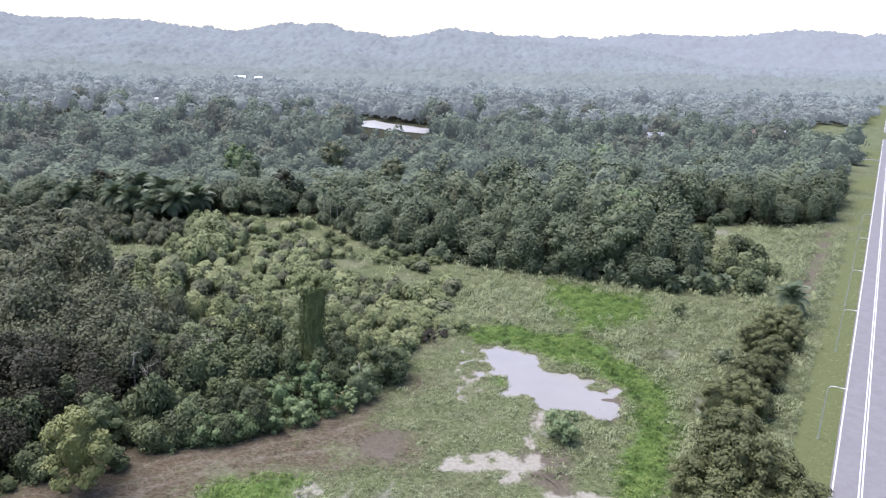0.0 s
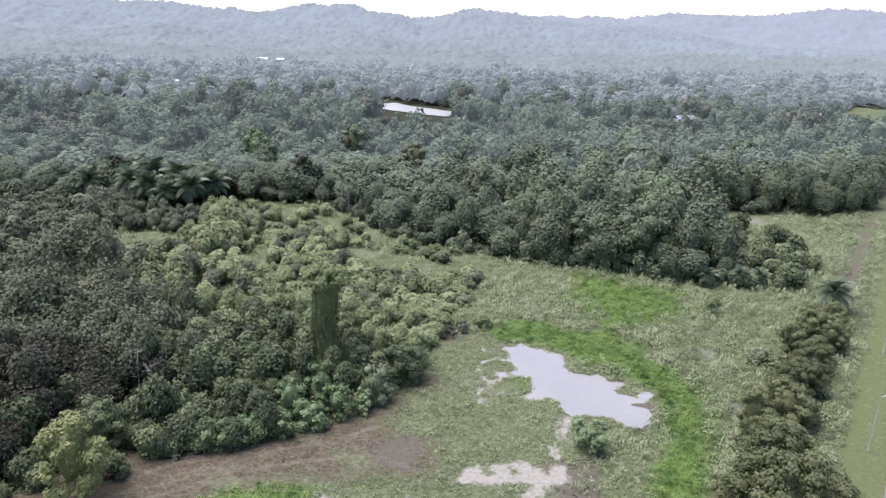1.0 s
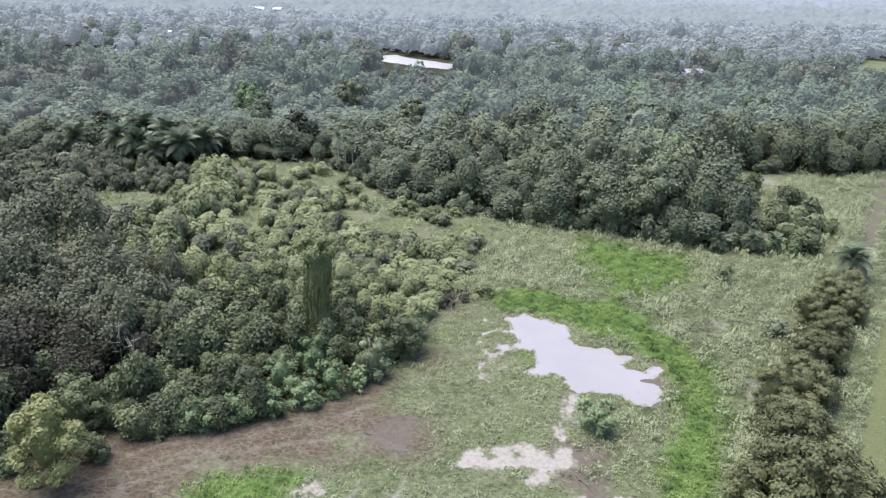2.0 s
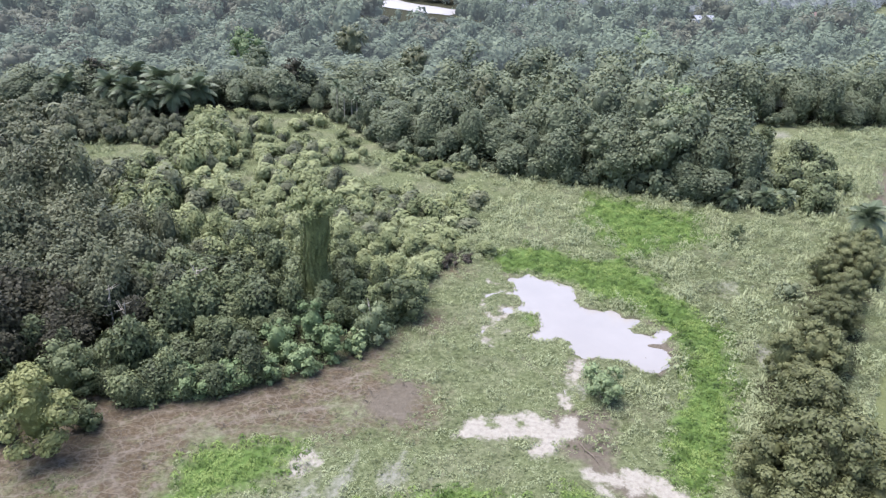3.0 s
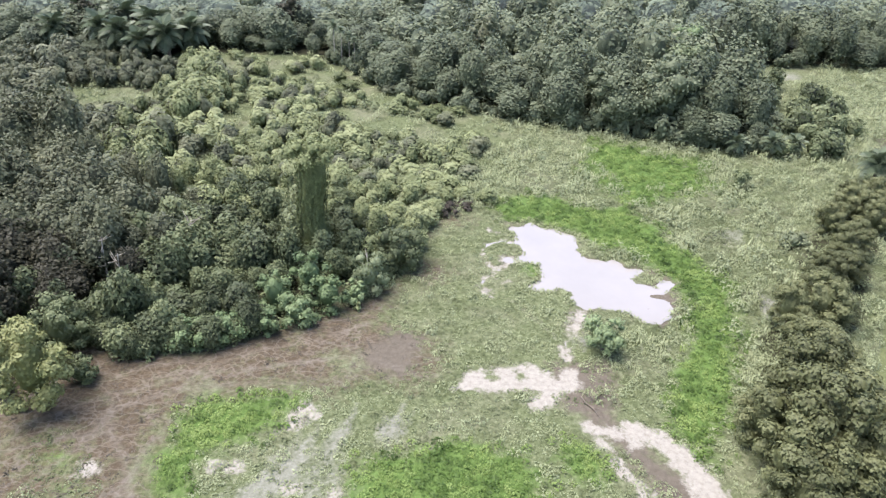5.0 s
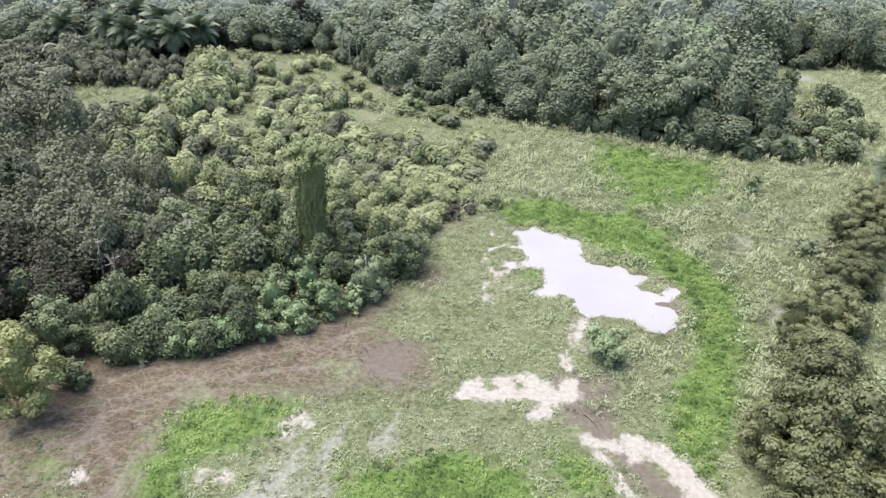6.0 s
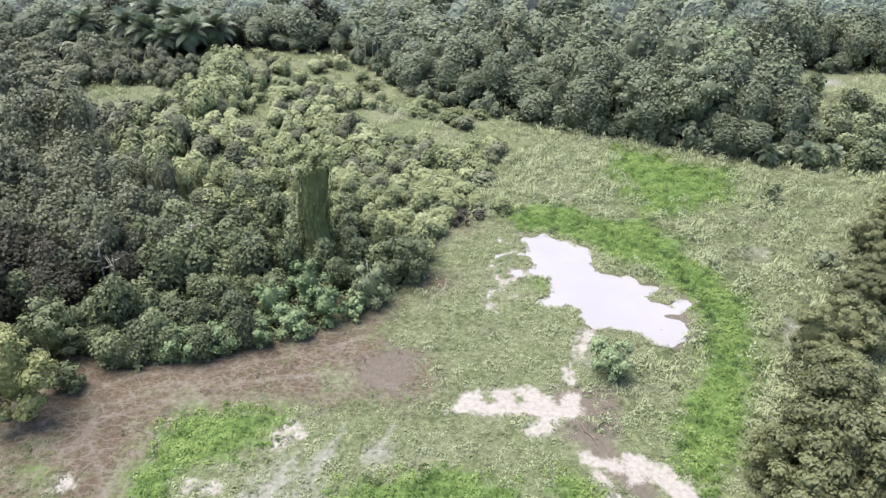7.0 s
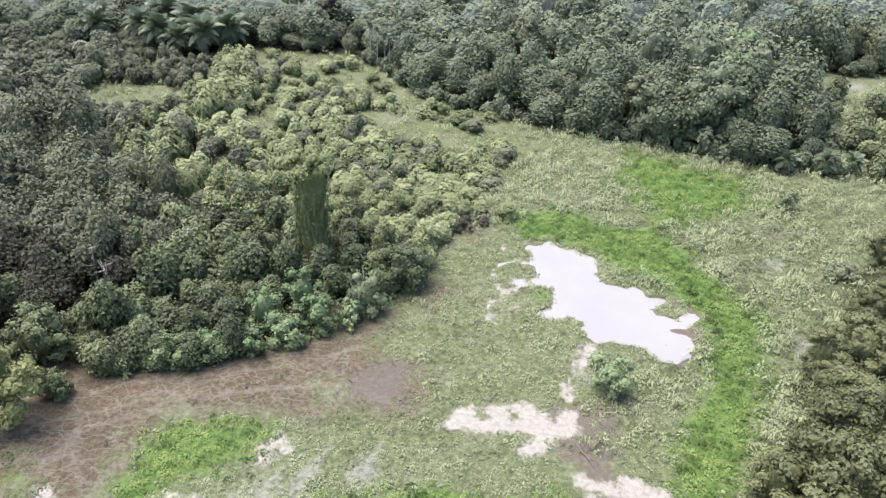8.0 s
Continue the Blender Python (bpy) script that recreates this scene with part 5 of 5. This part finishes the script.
# houses half hidden in the far trees
def house(label, x, y, turn_z, w, d, h, wall_mat, roof_mat):
    root = tagged(new("house"), label, "house", "houses among the trees")
    root.matrix_basis = pose(x, y, 0.1, 0, 0, turn_z)
    part("wall", tri_mesh("wall", *box(-w / 2, w / 2, -d / 2, d / 2, 0, h), wall_mat), root)
    e, k = 0.7, 0.14
    V = np.array([[-w / 2 - e, -d / 2 - e, h - 0.1], [w / 2 + e, -d / 2 - e, h - 0.1], [w / 2 + e, 0, h + d * 0.28], [-w / 2 - e, 0, h + d * 0.28], [w / 2 + e, d / 2 + e, h - 0.1], [-w / 2 - e, d / 2 + e, h - 0.1]])
    V = np.concatenate([V, V + np.array([0, 0, k])])
    Q = [(0, 1, 2, 3), (3, 2, 4, 5), (6, 9, 8, 7), (9, 11, 10, 8), (0, 6, 7, 1), (5, 4, 10, 11), (0, 3, 9, 6), (3, 5, 11, 9), (1, 7, 8, 2), (2, 8, 10, 4)]
    part("roof", tri_mesh("roof", V, np.array([t for a, b, c, g in Q for t in ((a, b, c), (a, c, g))]), roof_mat), root)
    part("door", tri_mesh("door", *box(-0.5, 0.5, -d / 2 - 0.05, -d / 2 + 0.02, 0, 2.1), WOOD_WALL), root)
    for u in (-0.3, 0.3):
        frame_part = part("window", tri_mesh("window", *box(u * w - 0.7, u * w + 0.7, -d / 2 - 0.06, -d / 2 + 0.02, 0.9, 2.3), WOOD_WALL), root)
        part("pane", tri_mesh("pane", *box(u * w - 0.6, u * w + 0.6, -d / 2 - 0.07, -d / 2 - 0.03, 1.0, 2.2), GLASS_DARK), frame_part, "dark glass pane")


house("white house with a pale zinc roof among trees", 180, 493, 10, 12, 8, 5.5, WHITE_WALL, ROOF)
house("white house with a red roof among trees", 268, 532, -15, 11, 8, 5.0, WHITE_WALL, ROOF_RED)
house("low wooden house with a zinc roof among trees", 300, 540, -20, 12, 7, 4.5, WOOD_WALL, ROOF)
house("low roadside shed with a zinc roof", 332, 512, 30, 14, 6, 3.4, WOOD_WALL, ROOF)
house("distant white house with a zinc roof", -222, 1030, 0, 18, 10, 9, WHITE_WALL, ROOF)
house("distant white house with a bright zinc roof", -196, 1034, 0, 10, 8, 9, WHITE_WALL, ROOF)
house("distant white hut with a zinc roof", -219, 668, 0, 4, 4, 8, WHITE_WALL, ROOF)

V, T = box(0, 62, -1.6, 1.6, -0.2, 0.2)
lane = tagged(new("side_road", tri_mesh("side_road", V, T, ASPHALT)), "pale side lane meeting the road", "road", kind="structure")
q = ROAD_O + ROAD_D * 419 - ROAD_N * 0.3
lane.matrix_basis = pose(q[0], q[1], 0, 0, 0, math.degrees(math.atan2(-ROAD_N[1], -ROAD_N[0])))


# ---- grass ----
def tussock(rng, radius, height, n, slim=0.16):
    """A cushion of blades that arch out and down from its middle."""
    w = rng.uniform(0, 2 * math.pi, n)
    out = np.stack([np.cos(w), np.sin(w), 0 * w], 1)
    side = np.stack([-np.sin(w), np.cos(w), 0 * w], 1)
    a, b = rng.uniform(0.0, 0.45, n)[:, None] * radius, rng.uniform(0.6, 1.1, n)[:, None] * radius
    up = np.array([0, 0, 1.0])
    top = height * rng.uniform(0.6, 1.0, n)[:, None]
    W = radius * slim * rng.uniform(0.8, 1.6, n)[:, None]
    M = out * (a + b) / 2 + up * top
    V = np.stack([out * a + up * 0.35 * top, M + side * W, out * b + up * top * 0.35, M - side * W], 1).reshape(-1, 3)
    k = np.arange(n)[:, None] * 4
    return V, np.concatenate([k + np.array([0, 1, 3]), k + np.array([1, 2, 3])])


def weed(rng, radius, height, n, leaf, slim=0.62):
    """A cushion of leafy weeds and lodged grass."""
    D = unit(rng.normal(size=(n, 3)) * np.array([1, 1, 0.8]) + np.array([0, 0, 0.5]))
    D[:, 2] = np.abs(D[:, 2])
    P = D * np.array([radius, radius, height]) * rng.uniform(0.75, 1.1, (n, 1))
    return leaves_at(rng, P, unit(0.7 * D + rng.normal(size=(n, 3)) * 0.2 + np.array([0, 0, 0.8])), leaf, slim, 0.15, True)


def meadow(x, y):
    """Where grass grows: 0 to 1."""
    a, o = road_coords(x, y)
    bare = np.maximum(inside(x, y, DIRT_LINE), np.maximum(inside(x, y, SAND_LINE), along_line(x, y, [(24.5, 92), (30, 87), (36, 78)], 3)))
    bare = np.where(inside(x, y, OLIVE_PATCH) > 0.3, -9, bare)
    wet = np.maximum(pond_depth(x, y), pools(x, y))
    ditch = (a > 95) & (a < 240) & (np.abs(o + 13.2) < 2.2 + 1.5 * value_noise(x, y, 4, 57))
    ok = (wet < -0.5) & ~ditch & (inside(x, y, [(102, 252), (112, 262), (128, 258), (132, 248), (118, 243)]) < 0) & (bare + 1.5 * value_noise(x, y, 3, 55) < -0.3) & (o < -7) & ((inside(x, y, WOOD_WEST) < 1.5) | scrub_gap(x, y) | (x > -46) & (y > 142)) & (y < np.interp(x, *BACK_EDGE) + 2)
    return ok


def lushness(x, y):
    return np.maximum(np.max([inside(x, y, LUSH_NORTH) * 0.7 + 0.3] + [inside(x, y, c) for c in (LUSH_EAST, LUSH_SOUTH, LUSH_WEST)], axis=0), spots(x, y, LUSH_SPOTS)) + 1.5 * fractal(x, y, 6, 31)


def grass():
    x, y = scatter(-100, 170, 68, 262, 1.3)
    ok = meadow(x, y) & ((lushness(x, y) < RNG.uniform(-1.5, 1.2, len(x))) | (y > 156) & (lushness(x, y) < RNG.uniform(-1, 4, len(x)))) & in_view(x, y, 5) & ~((x < 24) & (y > 185) & (RNG.uniform(size=len(x)) < 0.75))
    ok &= ~((x < 30) & (y < 146) & (RNG.uniform(size=len(x)) < 0.5)) & (bleached(x, y) < 1.5)
    x, y = x[ok], y[ok]
    east = np.clip((x - 20) / 25, 0, 1) * (y > 95) + (y > 148)
    s = RNG.uniform(0.5, 0.95, len(x)) + 0.7 * np.clip(east, 0, 1) * RNG.uniform(0.2, 1, len(x))
    clump = value_noise(x + 2 * value_noise(x, y, 7, 64), 1.7 * y, 2.2, 66)
    s = s * (1 + 0.4 * clump)
    models = [weed(np.random.default_rng(900 + k), 0.9, 0.75, 52, 0.34, 0.36) for k in range(6)] + [tussock(np.random.default_rng(910 + k), 0.75, 0.7, 12, 0.06) for k in range(3)]
    # tall clumps tinted lighter, low gaps darker: shade between them put into colour
    stuff("swamp_grass", "pale green tussocks of coarse swamp grass", models, x, y, s, RNG.uniform(0.5, 1.25, len(x)) * (1 + 0.35 * np.clip(east, 0, 1)) * (1 + 0.9 * clump), GRASS, 0.12, lift=0.95 * clump + 0.2 * fractal(x, y, 14, 69) - 0.5 * (x < -30))["category"] = "grass"
    x, y = scatter(-60, 60, 70, 156, 0.9)
    ok = meadow(x, y) & (lushness(x, y) < 0.5) & in_view(x, y, 3) & (bleached(x, y) < RNG.uniform(-0.5, 6, len(x)))
    x, y = x[ok], y[ok]
    models = [weed(np.random.default_rng(960 + k), 0.5, 0.36, 14, 0.28) for k in range(4)] + [tussock(np.random.default_rng(966 + k), 0.5, 0.32, 8, 0.07) for k in range(2)]
    stuff("meadow_grass", "short tufted meadow grass", models, x, y, RNG.uniform(0.6, 1.3, len(x)), RNG.uniform(0.6, 1.3, len(x)), GRASS, 0.12, lift=0.65 * value_noise(x, 1.6 * y, 1.8, 67) + 0.15 * fractal(x, y, 12, 70) + 0.04 * (y < 97) - 0.6 * (x < -30))["category"] = "grass"
    x, y = scatter(-32, 70, 66, 194, 0.8)
    ok = meadow(x, y) & (lushness(x, y) > RNG.uniform(-2.5, 2.0, len(x))) & in_view(x, y, 5)
    ok &= ~((y > 152) & (RNG.uniform(size=len(x)) < 0.25))
    x, y = x[ok], y[ok]
    models = [weed(np.random.default_rng(930 + k), 0.55, 0.7, 32, 0.27) for k in range(4)] + [tussock(np.random.default_rng(936 + k), 0.55, 0.62, 20, 0.05) for k in range(3)]
    stuff("lush_grass", "bright green lush tall grass round the pond", models, x, y, RNG.uniform(0.7, 1.35, len(x)), RNG.uniform(0.6, 1.4, len(x)), GRASS_LUSH, 0.15, lift=0.55 * value_noise(x, 1.4 * y, 2.0, 68))["category"] = "grass"
    x, y = scatter(36, 260, 66, 340, 1.2)
    a, o = road_coords(x, y)
    ok = ((o > -13) & (o < -0.7) | (o > 8.5) & (o < 20)) & in_view(x, y, 5) & (a > -12)
    x, y = x[ok], y[ok]
    models = [tussock(np.random.default_rng(990 + k), 0.55, 0.2, 8, 0.14) for k in range(5)]
    stuff("verge_grass", "short mown grass along the road verge", models, x, y, RNG.uniform(0.6, 1.3, len(x)), RNG.uniform(0.4, 1.0, len(x)), GRASS, 0.2, lift=-0.15)["category"] = "grass"
    x, y = scatter(8, 50, 106, 150, 0.62)
    d = pond_depth(x, y)
    ok = (pools(x, y) < -0.3) & (d > -1.0) & (d < 0.7) & (value_noise(x, y, 2.2, 77) > -0.25)
    x, y = x[ok], y[ok]
    models = [tussock(np.random.default_rng(970 + k), 0.5, 0.35, 8, 0.2) for k in range(4)]
    stuff("shore_grass", "short green grass standing in the shallow pond edge", models, x, y, RNG.uniform(0.6, 1.2, len(x)), RNG.uniform(0.9, 1.6, len(x)), GRASS, 0.25)["category"] = "grass"
    x, y = scatter(-64, 6, 72, 124, 0.95)
    ok = (inside(x, y, DIRT_LINE) > -1) & in_view(x, y, 5) & (value_noise(x, y, 5, 71) > -0.8) & (np.max([along_line(x, y, t, 0.7) for t in TRAILS], axis=0) < 0)
    x, y = x[ok], y[ok]
    models = [tussock(np.random.default_rng(980 + k), 0.8, 0.16, 9, 0.06) for k in range(5)]
    stuff("dry_grass", "brown trampled dry grass on bare soil", models, x, y, RNG.uniform(0.5, 1.3, len(x)), RNG.uniform(0.5, 1.3, len(x)), GRASS_DRY, 0.4)["category"] = "grass"



def undergrowth():
    """Low leafy growth that fills the floor of the western scrub."""
    x, y = scatter(-110, 22, 86, 250, 2.3)
    ok = (inside(x, y, WOOD_WEST) > 0.5) & in_view(x, y, 5) & ~scrub_gap(x, y)
    x, y = x[ok], y[ok]
    models = [weed(np.random.default_rng(1020 + k), 1.3, 1.2, 20, 0.75) for k in range(5)]
    stuff("undergrowth", "dark leafy undergrowth on the scrub floor", models, x, y, RNG.uniform(0.7, 1.3, len(x)), RNG.uniform(0.7, 1.3, len(x)), LEAF_SHRUB, 0.2)


grass()
undergrowth()
